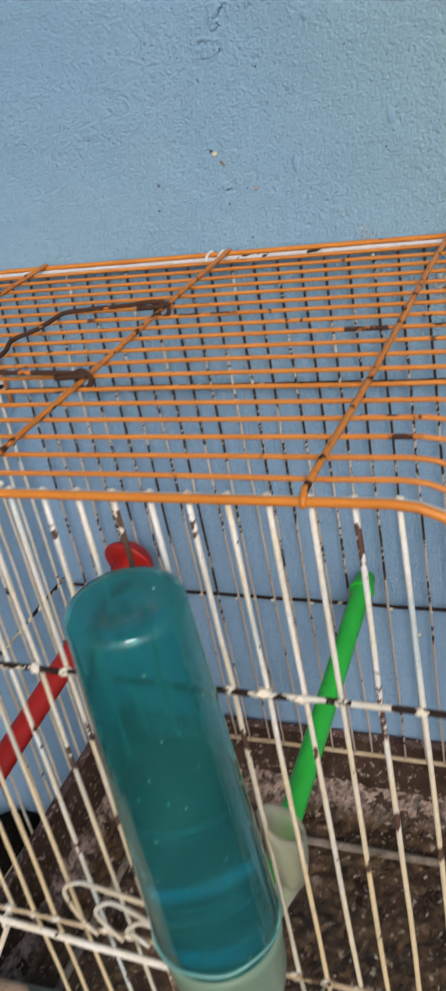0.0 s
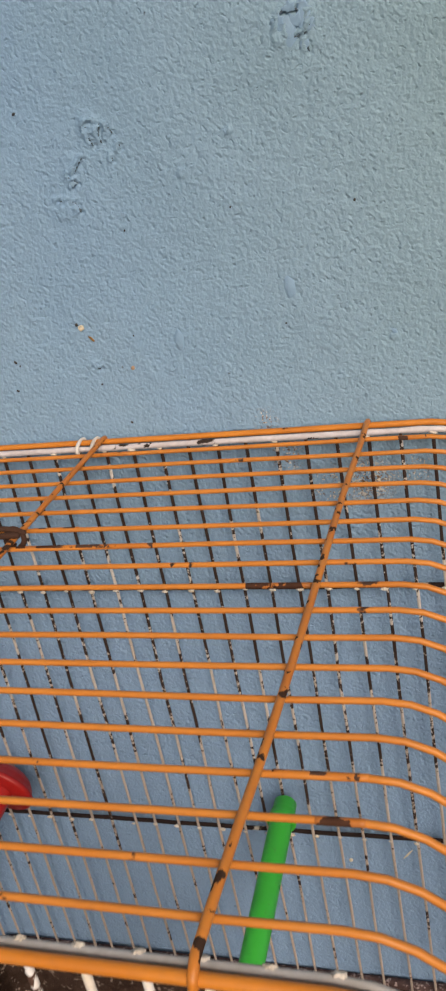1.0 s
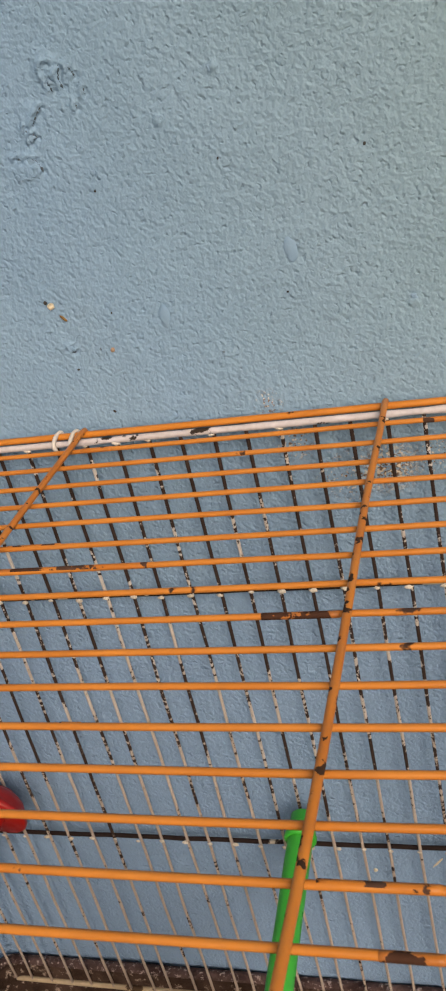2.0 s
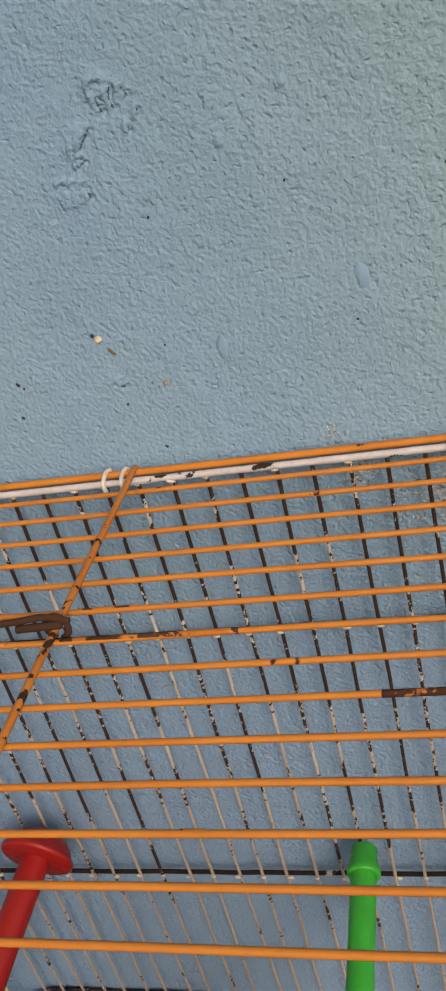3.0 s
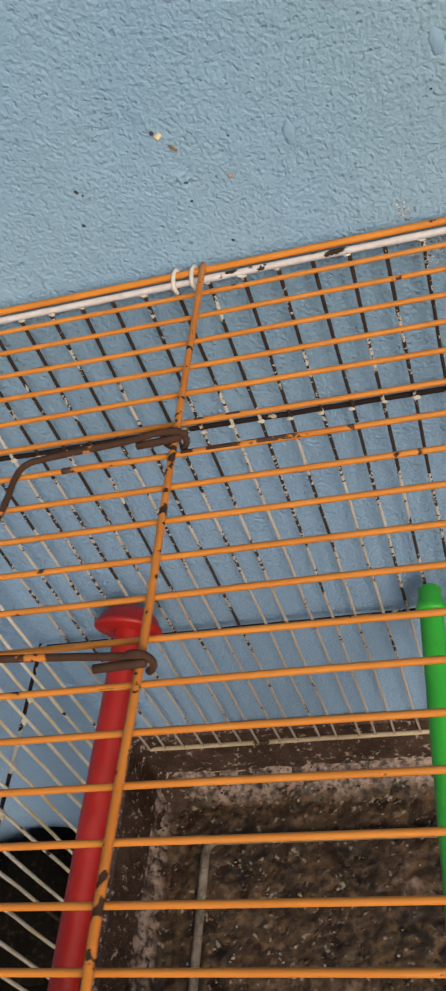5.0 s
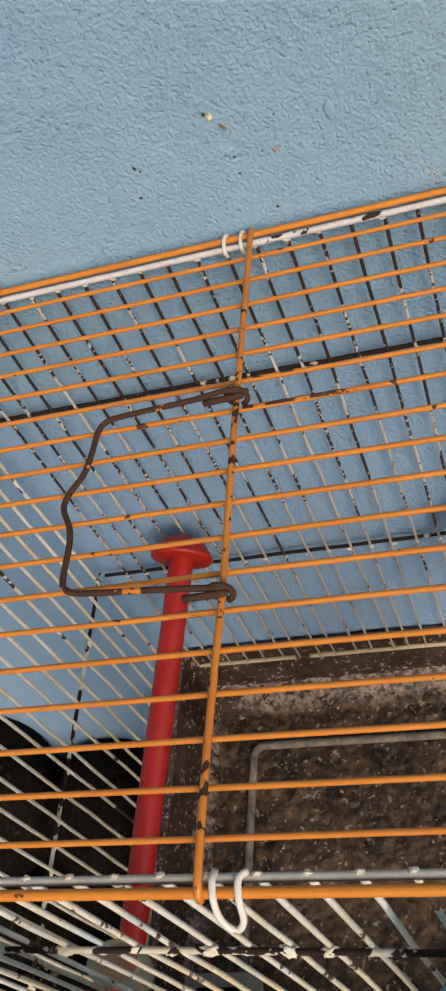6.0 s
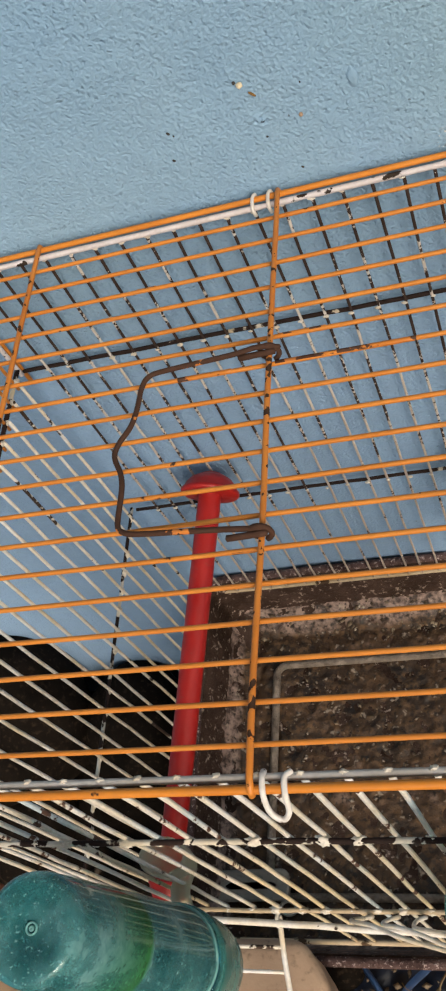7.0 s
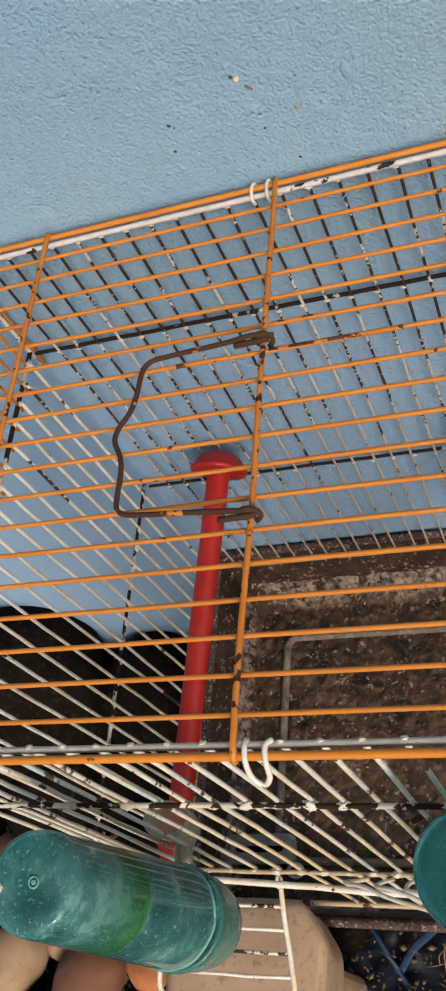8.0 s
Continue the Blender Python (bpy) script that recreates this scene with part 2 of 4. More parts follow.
def make_droppings():
    """Damp crust: dark brown, chalky greys, ochre husk meal."""
    m = Mat("droppings_and_husks", 0.6, spec=0.5)
    m.coords()
    a = m.noise(30.0, 4.0, 0.6)
    b = m.noise(130.0, 4.0, 0.65)
    d = m.noise(420.0, 3.0, 0.65)
    c = m.mix(m.grey(a, 0.36, 0.66), (0.013, 0.0075, 0.0044), (0.084, 0.044, 0.021))
    c = m.mix(m.grey(b, 0.48, 0.66, 0.0, 0.7), c, (0.160, 0.092, 0.047))
    # chalky film low on the sloping sides, dark crust above it
    sep = m.node("ShaderNodeSeparateXYZ")
    tc = m.node("ShaderNodeTexCoord")
    m.link(tc.outputs["Object"], sep.inputs[0])
    up = m.math("ADD", m.math("ADD", sep.outputs["Z"], 0.06), m.math("MULTIPLY", m.math("SUBTRACT", a, 0.5), 0.02))
    chalk = m.mix(m.grey(b, 0.40, 0.60), (0.055, 0.033, 0.028), (0.38, 0.280, 0.240))
    crust = m.mix(m.grey(b, 0.46, 0.62), (0.034, 0.019, 0.017), (0.240, 0.158, 0.138))
    side = m.mix(m.grey(up, 0.024, 0.034), chalk, crust)
    c = m.mix(m.grey(up, 0.008, 0.014, 0.0, 0.9), c, side)
    c = m.mix(m.grey(m.noise(170.0, 2.0, 0.5), 0.63, 0.73, 0.0, 0.7), c, (0.40, 0.33, 0.26))
    c = m.mix(m.grey(m.noise(260.0, 2.0), 0.30, 0.42, 0.8, 0.0), c, (0.010, 0.008, 0.006))
    m.colour(c)
    m.rough(m.grey(b, 0.35, 0.65, 0.35, 0.9))
    m.bump(m.math("ADD", b, m.math("MULTIPLY", d, 0.4)), 0.6, 0.0022)
    return m.m


DROPPINGS = make_droppings()
TRAY = make_dirt("stained_tray_plastic", (0.024, 0.014, 0.010), (0.080, 0.050, 0.040), (0.34, 0.27, 0.23), 0.8, 0.58, 0.6)
RIM = make_dirt("chalky_tray_rim", (0.045, 0.027, 0.026), (0.15, 0.098, 0.094), (0.42, 0.34, 0.33), 1.5, 0.57, 0.7)
RIB = make_dirt("worn_tray_rib", (0.13, 0.105, 0.085), (0.36, 0.30, 0.25), (0.30, 0.25, 0.22), 1.5, 0.60, 0.6)
RED = make_plastic("red_plastic", (0.40, 0.011, 0.009), (0.31, 0.008, 0.007), 0.42)
GREEN = make_plastic("green_plastic", (0.030, 0.46, 0.045), (0.022, 0.36, 0.035), 0.35)
TEAL = make_bottle("teal_bottle_plastic", (0.095, 0.49, 0.53), 0.91, 0.04, 1.38, 0.3, 0.05)
TEAL_SCUFFED = make_bottle("scuffed_teal_bottle_plastic", (0.105, 0.45, 0.49), 0.85, 0.06, 1.38, 0.3, 0.50, 0.9)
WATER = make_bottle("teal_water", (0.070, 0.47, 0.63), 0.96, 0.02, 1.33, 0.1)
SCUM = make_bottle("dark_water_scum", (0.006, 0.055, 0.045), 0.12, 0.12, 1.33, 0.8)
SCUFF = make_bottle("whitened_scuffed_plastic", (0.20, 0.46, 0.46), 0.5, 0.4, 1.4, 0.6)
CUP_PLASTIC = make_bottle("milky_cup_plastic", (0.88, 0.87, 0.72), 0.84, 0.28, 1.30)
DISH = make_stone("cloudy_grey_plastic", (0.30, 0.28, 0.25), (0.21, 0.19, 0.165), 0.4)
FROST = make_bottle("frosted_plastic", (0.42, 0.62, 0.48), 0.70, 0.30, 1.4)
FROST_TEAL = make_bottle("frosted_teal_plastic", (0.10, 0.42, 0.40), 0.75, 0.25, 1.4)
LABEL = make_plastic("pale_sticker", (0.62, 0.60, 0.55), (0.52, 0.50, 0.46), 0.6)
PINK_STONE = make_stone("pinkish_beige_stone", (0.38, 0.262, 0.185), (0.47, 0.335, 0.24))
BEIGE = make_stone("beige_sandstone", (0.28, 0.200, 0.140), (0.40, 0.30, 0.21))


def make_husk():
    m = Mat("seed_husk", 0.75, spec=0.3)
    m.coords()
    geo = m.node("ShaderNodeNewGeometry")
    c = m.ramp(geo.outputs["Random Per Island"], [(0.0, (0.030, 0.021, 0.015)), (0.45, (0.085, 0.060, 0.042)), (0.78, (0.20, 0.15, 0.10)), (0.93, (0.31, 0.25, 0.18)), (1.0, (0.46, 0.41, 0.34))])
    c = m.mix(m.math("MULTIPLY", m.noise(300.0, 2.0), 0.4), c, (0.05, 0.04, 0.03))
    m.colour(c)
    return m.m


HUSK = make_husk()
STALK = make_stone("dry_stalk_fibre", (0.25, 0.19, 0.11), (0.14, 0.095, 0.05))
BLUE_STRIP = make_plastic("blue_sheet_plastic", (0.020, 0.060, 0.17), (0.035, 0.10, 0.26), 0.45)
NAVY = make_plastic("navy_sheet_plastic", (0.004, 0.010, 0.028), (0.009, 0.020, 0.050), 0.5)
STONES = [make_stone("brown_stone", (0.135, 0.058, 0.038), (0.20, 0.095, 0.062), 0.25, 0.12),
          make_stone("tan_stone", (0.26, 0.165, 0.105), (0.36, 0.250, 0.165), 0.25, 0.15),
          make_stone("rust_stone", (0.34, 0.11, 0.045), (0.42, 0.17, 0.08), 0.25, 0.2),
          # near black, so the deep shade beside the cage is in the colour
          make_stone("shade_dark_stone", (0.004, 0.0033, 0.0028), (0.010, 0.0075, 0.006), 0.03)]


# ---------- mesh helpers ----------
def tube(bm, pts, r, n=8, taper=None):
    """A round wire along points, with closed rounded ends."""
    pts = [Vector(p) for p in pts]
    rings, up = [], None
    last = len(pts) - 1
    for i, p in enumerate(pts):
        d = (pts[min(i + 1, last)] - pts[max(i - 1, 0)]).normalized()
        if up is None:
            up = d.orthogonal().normalized()
        up = (up - d * up.dot(d)).normalized()
        side = d.cross(up)
        rr = r if taper is None else r * taper[i]
        rings.append([bm.verts.new(p + rr * (math.cos(a) * up + math.sin(a) * side))
                      for a in (math.tau * k / n for k in range(n))])
    for a, b in zip(rings, rings[1:]):
        for k in range(n):
            bm.faces.new((a[k], a[(k + 1) % n], b[(k + 1) % n], b[k]))
    for ring, p, q in ((rings[0], pts[0], pts[1]), (rings[-1], pts[-1], pts[-2])):
        tip = bm.verts.new(p + (p - q).normalized() * r * 0.5)
        for k in range(n):
            bm.faces.new((ring[k], ring[(k + 1) % n], tip))
    return bm


def lathe(bm, profile, n=40, m=None):
    """Turns (radius, z) pairs round the z axis."""
    rings = []
    for r, z in profile:
        if r < 1e-6:
            rings.append([bm.verts.new((0, 0, z))])
        else:
            rings.append([bm.verts.new((r * math.cos(math.tau * k / n), r * math.sin(math.tau * k / n), z)) for k in range(n)])
    for a, b in zip(rings, rings[1:]):
        for k in range(n):
            k2 = (k + 1) % n
            if len(a) == 1 and len(b) == 1:
                continue
            if len(a) == 1:
                bm.faces.new((a[0], b[k], b[k2]))
            elif len(b) == 1:
                bm.faces.new((a[k], a[k2], b[0]))
            else:
                bm.faces.new((a[k], a[k2], b[k2], b[k]))
    if m:
        bmesh.ops.transform(bm, matrix=m, verts=bm.verts)
    return bm


def block(bm, lo, hi, bevel=0.0, seg=2):
    made = bmesh.ops.create_cube(bm, size=1.0)["verts"]
    for v in made:
        v.co = Vector(((lo[i] + hi[i]) / 2 + v.co[i] * (hi[i] - lo[i]) for i in range(3)))
    if bevel:
        bmesh.ops.bevel(bm, geom=list({e for v in made for e in v.link_edges}), offset=bevel, segments=seg, profile=0.5, affect="EDGES")
    return bm


def rounded(x0, x1, y0, y1, r, z, n=6):
    """Corner points of a rounded rectangle."""
    out = []
    for cx, cy, a0 in ((x1 - r, y1 - r, 0), (x0 + r, y1 - r, 90), (x0 + r, y0 + r, 180), (x1 - r, y0 + r, 270)):
        for k in range(n + 1):
            a = radians(a0 + 90 * k / n)
            out.append(Vector((cx + r * math.cos(a), cy + r * math.sin(a), z)))
    return out


def mesh_of(name, bm, material, smooth=True):
    bmesh.ops.recalc_face_normals(bm, faces=bm.faces)
    me = bpy.data.meshes.new(name)
    bm.to_mesh(me)
    bm.free()
    me.materials.append(material)
    if smooth:
        me.shade_smooth()
    return me


def part(name, bm, material, parent, label="", smooth=True):
    ob = new(name, mesh_of(name, bm, material, smooth))
    ob.parent = parent
    return tagged(ob, label)


def same_part(name, mesh, parent, m, label=""):
    ob = new(name, mesh)
    ob.parent = parent
    ob.matrix_basis = m
    return tagged(ob, label)


def thing(name, bm, material, label, category, group="", kind="", smooth=True):
    return tagged(new(name, mesh_of(name, bm, material, smooth)), label, category, group, kind)


def empty(name, label, category, at=(0, 0, 0), group=""):
    ob = new(name)
    ob.location = at
    ob.empty_display_size = 0.02
    return tagged(ob, label, category, group)


rnd = random.Random(11)

def smooth_path(points, n=6):
    """Catmull-Rom through the points."""
    p = [Vector(q) for q in points]
    p = [2 * p[0] - p[1]] + p + [2 * p[-1] - p[-2]]
    out = []
    for a, b, c, d in zip(p, p[1:], p[2:], p[3:]):
        for k in range(n):
            t = k / n
            out.append(0.5 * (2 * b + (c - a) * t + (2 * a - 5 * b + 4 * c - d) * t * t + (3 * b - a - 3 * c + d) * t ** 3))
    return out + [p[-2]]


# ---------- sizes ----------
GROUND = -0.24
TRAY_FOOT = -0.066
PITCH = 0.015          # lid wires, front to back
DEPTH = 19 * PITCH
TOP = 0.3985
LEFT, RIGHT = -0.192, 0.191   # ends of the cage
BAR = 0.01458          # upright bars, side to side
RAIL_HIGH, RAIL_LOW = 0.3125, 0.138
WALL_Y = 0.2925


# ---------- wall and ground ----------
def trowel(x, z):
    """Waves and grain that the trowel left in the plaster, towards the room."""
    p = Vector((x, z, 0))
    return 0.00010 * noise.noise(p * 210) + 0.00022 * noise.noise(p * 120) + 0.0008 * noise.noise(p * 26) + 0.0016 * noise.noise(p * 7)


TEARS = (((0.0255, 0.5371), (0.0244, 0.5397), (0.0237, 0.5419), (0.0234, 0.5453), (0.0243, 0.5470), (0.0266, 0.5469), (0.0291, 0.5458), (0.0299, 0.5444), (0.0288, 0.5418), (0.0297, 0.5378)),
         ((0.0329, 0.5447), (0.0347, 0.5428), (0.0353, 0.5408)), ((0.0187, 0.5328), (0.0162, 0.5304), (0.0147, 0.5286), (0.0136, 0.5267)),
         ((0.0103, 0.5264), (0.0110, 0.5245), (0.0127, 0.5240), (0.0143, 0.5227)), ((0.0123, 0.5235), (0.0113, 0.5211)), ((0.0028, 0.5168), (0.0050, 0.5154)),
         ((0.0073, 0.5163), (0.0084, 0.5152), (0.0103, 0.5147), (0.0116, 0.5132), (0.0127, 0.5100)), ((0.0376, 0.5362), (0.0374, 0.5340)), ((0.0331, 0.5313), (0.0332, 0.5298)),
         ((0.0020, 0.4380), (0.0022, 0.4355), (0.0038, 0.4358)),
         ((0.1140, 0.5690), (0.1160, 0.5745), (0.1200, 0.5755), (0.1240, 0.5730)), ((0.1180, 0.5690), (0.1190, 0.5650), (0.1225, 0.5655)), ((0.1240, 0.5650), (0.1270, 0.5690), (0.1265, 0.5725)),
         ((0.1245, 0.5625), (0.1252, 0.5590)), ((0.1205, 0.5715), (0.1225, 0.5690)))


def build_wall():
    """Blue plastered wall with its blisters, flaked hollows and trowel waves."""
    xs = np.concatenate([np.linspace(-2.2, -0.62, 9)[:-1], np.linspace(-0.62, -0.05, 240)[:-1], np.linspace(-0.05, 0.16, 300)[:-1], np.linspace(0.16, 0.40, 110), np.linspace(0.40, 2.2, 9)[1:]])
    zs = np.concatenate([np.linspace(GROUND - 0.05, -0.06, 40)[:-1], np.linspace(-0.06, 0.40, 230)[:-1], np.linspace(0.40, 0.60, 290)[:-1], np.linspace(0.60, 0.78, 80), np.linspace(0.78, 2.4, 9)[1:]])
    dents = (  # x, z, half width, half height, depth towards the room
         (0.120, 0.573, 0.0085, 0.0080, -0.0007), (0.115, 0.567, 0.0035, 0.0060, 0.0010), (0.127, 0.570, 0.0035, 0.0065, 0.0009),
        (0.0255, 0.5455, 0.0050, 0.0060, 0.0009), (0.0135, 0.530, 0.0040, 0.0050, 0.0006), (0.006, 0.5105, 0.0060, 0.0040, 0.0008), (0.0005, 0.4355, 0.0014, 0.0009, -0.0012), (0.118, 0.470, 0.020, 0.030, 0.0005), (-0.05, 0.50, 0.05, 0.04, 0.0006),
        (0.064, 0.520, 0.0020, 0.0022, 0.0010), (0.088, 0.534, 0.0016, 0.0020, 0.0010), (0.148, 0.438, 0.0022, 0.0018, 0.0010))
    nx, nz = len(xs), len(zs)
    X, Z = np.meshgrid(xs, zs)
    Y = np.zeros_like(X)
    for x, z, w, h, d in dents:
        q = ((X - x) / w) ** 2 + ((Z - z) / h) ** 2
        Y -= 1.15 * d * np.exp(-q ** 2.5)
    # torn edges of old paint: a raised lip with a sunk groove along its lower side
    for s, line in enumerate(TEARS):
        pts = smooth_path([(x, 0, z) for x, z in line], 4)
        lip, groove = np.full_like(X, 1.0), np.full_like(X, 1.0)
        for p in pts:
            w = 0.0007 * noise.noise(Vector((p.x * 900, p.z * 900, s)))
            lip = np.minimum(lip, np.hypot(X - p.x - w, Z - p.z - w))
            groove = np.minimum(groove, np.hypot(X - p.x - 0.0007 - w, Z - p.z + 0.0007 - w))
        Y += -0.0020 * np.exp(-(lip / 0.0013) ** 2) + 0.0022 * np.exp(-(groove / 0.0010) ** 2)
    for j in range(nz):
        for i in range(nx):
            if -0.63 < xs[i] < 0.41 and zs[j] < 0.8:
                Y[j, i] -= trowel(xs[i], zs[j])
    verts = [(float(X[j, i]), float(Y[j, i]), float(Z[j, i])) for j in range(nz) for i in range(nx)]
    faces = [(j * nx + i, j * nx + i + 1, (j + 1) * nx + i + 1, (j + 1) * nx + i) for j in range(nz - 1) for i in range(nx - 1)]
    # the back and the edges give the wall its thickness
    b = len(verts)
    x0, x1, z0, z1 = float(xs[0]), float(xs[-1]), float(zs[0]), float(zs[-1])
    verts += [(x0, 0.15, z0), (x1, 0.15, z0), (x1, 0.15, z1), (x0, 0.15, z1)]
    c = [0, nx - 1, nz * nx - 1, (nz - 1) * nx]
    faces += [(b + 3, b + 2, b + 1, b)]
    faces += [tuple([b, b + 1] + list(range(nx - 1, -1, -1)))]
    faces += [tuple([b + 2, b + 3] + [(nz - 1) * nx + i for i in range(nx)])]
    faces += [tuple([b + 3, b] + [j * nx for j in range(nz)])]
    faces += [tuple([b + 1, b + 2] + [j * nx + nx - 1 for j in range(nz - 1, -1, -1)])]
    me = bpy.data.meshes.new("wall_back")
    me.from_pydata(verts, [], faces)
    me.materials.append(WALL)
    me.shade_smooth()
    ob = new("wall_back", me)
    ob.location = (0, WALL_Y, 0)
    return tagged(ob, "light blue painted plaster wall with blisters and flakes", "wall", kind="structure")


def build_ground():
    bm = bmesh.new()
    xs = [-30, -6, -2] + [-0.9 + 0.012 * i for i in range(150)] + [2, 6, 30]
    ys = [-30, -6, -2] + [-0.5 + 0.012 * i for i in range(78)] + [2, 6, 30]
    grid = [[bm.verts.new((x, y, GROUND + (0.0035 * noise.noise(Vector((x * 22, y * 22, 1))) - 0.003 if abs(x) < 1 and abs(y) < 0.6 else 0.0)))
             for x in xs] for y in ys]
    for j in range(len(ys) - 1):
        for i in range(len(xs) - 1):
            bm.faces.new((grid[j][i], grid[j][i + 1], grid[j + 1][i + 1], grid[j + 1][i]))
    ob = thing("ground", bm, SOIL, "bare soil coloured near black as if shaded, littered with husks and scraps", "ground", kind="structure")
    return ob


def build_sky_blocker():
    """Unseen slab added overhead to cut the sky light into the tray."""
    bm = bmesh.new()
    block(bm, (-2.2, -1.5, 2.40), (2.2, WALL_Y + 0.15, 2.52), 0.01, 1)
    thing("ceiling", bm, SLAB, "unseen pale slab added overhead to cut the sky light", "ceiling", kind="structure", smooth=False)


def build_side_blocker():
    """Unseen wall added beyond the stones to cut sky light from the left."""
    bm = bmesh.new()
    block(bm, (-0.92, -1.20, GROUND - 0.05), (-0.77, WALL_Y - 0.004, 2.40), 0.006, 1)
    thing("wall_side", bm, FLAKE, "unseen plain blue wall added to shade the left side", "wall", kind="structure", smooth=False)


def build_flakes(wall):
    """Lifted scabs of paint round the old knocks in the plaster."""
    r = random.Random(21)
    spots = ((0.1150, 0.5710, 0.0030), (0.1180, 0.5665, 0.0026), (0.1215, 0.5700, 0.0032), (0.1255, 0.5735, 0.0028), (0.1270, 0.5680, 0.0024), (0.1195, 0.5750, 0.0026),
             (0.1240, 0.5615, 0.0020), (0.0020, 0.4365, 0.0013), (0.0275, 0.5440, 0.0020), (0.0265, 0.5405, 0.0016), (0.0335, 0.5440, 0.0014),
             (0.0125, 0.5225, 0.0016), (0.0090, 0.5140, 0.0017), (0.0870, 0.5340, 0.0012), (0.0650, 0.5200, 0.0013), (0.1480, 0.4405, 0.0013), (0.0330, 0.5060, 0.0012))
    for x, z, size in spots:
        bm = bmesh.new()
        n = 13
        rim = [(size * r.uniform(0.45, 1.45), math.tau * (k + r.uniform(-0.3, 0.3)) / n) for k in range(n)]
        lift = r.uniform(0, math.tau)
        top = bm.verts.new((0, -0.0003, 0))
        mid, edge, root = [], [], []
        for rad, a in rim:
            up = 0.00015 + 0.0007 * max(0.0, math.cos(a - lift)) ** 2
            mid.append(bm.verts.new((0.6 * rad * math.cos(a), -0.0003 - 0.5 * up, 0.6 * rad * math.sin(a))))
            edge.append(bm.verts.new((rad * math.cos(a), -up, rad * math.sin(a))))
            root.append(bm.verts.new((0.9 * rad * math.cos(a), 0.0008, 0.9 * rad * math.sin(a))))
        for k in range(n):
            k2 = (k + 1) % n
            bm.faces.new((top, mid[k], mid[k2]))
            bm.faces.new((mid[k], edge[k], edge[k2], mid[k2]))
            bm.faces.new((edge[k], root[k], root[k2], edge[k2]))
        ob = part("paint_flake", bm, FLAKE, wall)
        ob.location = (x, -0.0002 - trowel(x, z), z)


def build_blisters(wall):
    """Closed bubbles under the paint."""
    for x, z, w, h, d in ((0.104, 0.465, 0.0028, 0.0056, 0.0017), (0.0475, 0.4455, 0.0025, 0.0050, 0.0014), (0.118, 0.5665, 0.0034, 0.0062, 0.0012),
                          (0.125, 0.571, 0.0030, 0.0052, 0.0011)):
        bm = bmesh.new()
        bmesh.ops.create_icosphere(bm, subdivisions=4, radius=1.0)
        for v in bm.verts:
            k = 1 + 0.22 * noise.noise(v.co * 1.4 + Vector((x * 300, z * 300, 0)))
            v.co = Vector((v.co.x * w * k, v.co.y * d, v.co.z * h * k))
        ob = part("paint_blister", bm, FLAKE, wall)
        ob.location = (x, 0.0003 - trowel(x, z), z)


def build_cracks(wall):
    """Dark broken strips along the torn paint, standing in for shade under its edge."""
    for s, line in enumerate(TEARS):
        pts = smooth_path([(x, 0, z) for x, z in line], 5)
        pts = [p + Vector((0.0007 * noise.noise(Vector((k * 1.3, s, 0))) + 0.0005, 0, 0.0007 * noise.noise(Vector((k * 1.3, s, 7))) - 0.0005)) for k, p in enumerate(pts)]
        taper = [max(0.05, 0.35 + 1.3 * noise.noise(Vector((k * 0.9, s * 3.1, 5)))) for k in range(len(pts))]
        taper[0] = taper[-1] = 0.1
        bm = bmesh.new()
        tube(bm, [p + Vector((0, -trowel(p.x, p.z) - 0.0001, 0)) for p in pts], 0.00065, 6, taper)
        part("paint_crack", bm, CRACK, wall)


wall_back = build_wall()
build_ground()
build_sky_blocker()
build_side_blocker()
build_flakes(wall_back)
build_blisters(wall_back)
build_cracks(wall_back)


# ---------- the cage ----------
cage = empty("birdcage", "worn wire birdcage with orange lid and peeling white bars", "birdcage", (0, DEPTH / 2, 0))
BASE = Matrix.Translation((0, -DEPTH / 2, 0))


BEND = 0.030


def lid_path(y, z=TOP, end=RAIL_HIGH, wave=0.0, seed=0.0):
    """A lid wire: level across the top, bent down at both ends."""
    r = BEND
    right, left = [], []
    for side, x_end, pts in ((1, RIGHT, right), (-1, LEFT, left)):
        pts += [(x_end, y, end), (x_end, y, end + 0.03), (x_end, y, z - r)]
        for k in range(1, 7):
            a = radians(15 * k)
            pts.append((x_end - side * r * (1 - math.cos(a)), y, z - r + r * math.sin(a)))
    mid = []
    for k in range(1, 12):
        x = RIGHT - r - (RIGHT - LEFT - 2 * r) * k / 12
        mid.append((x, y + wave * noise.noise(Vector((x * 9, seed, 0))), z + wave * noise.noise(Vector((x * 9, seed, 5)))))
    return right + mid + left[::-1]


def bend_drop(x):
    """How far the lid has sunk at x."""
    d = max(x - (RIGHT - BEND), (LEFT + BEND) - x, 0.0)
    return BEND - math.sqrt(max(BEND * BEND - d * d, 0.0))


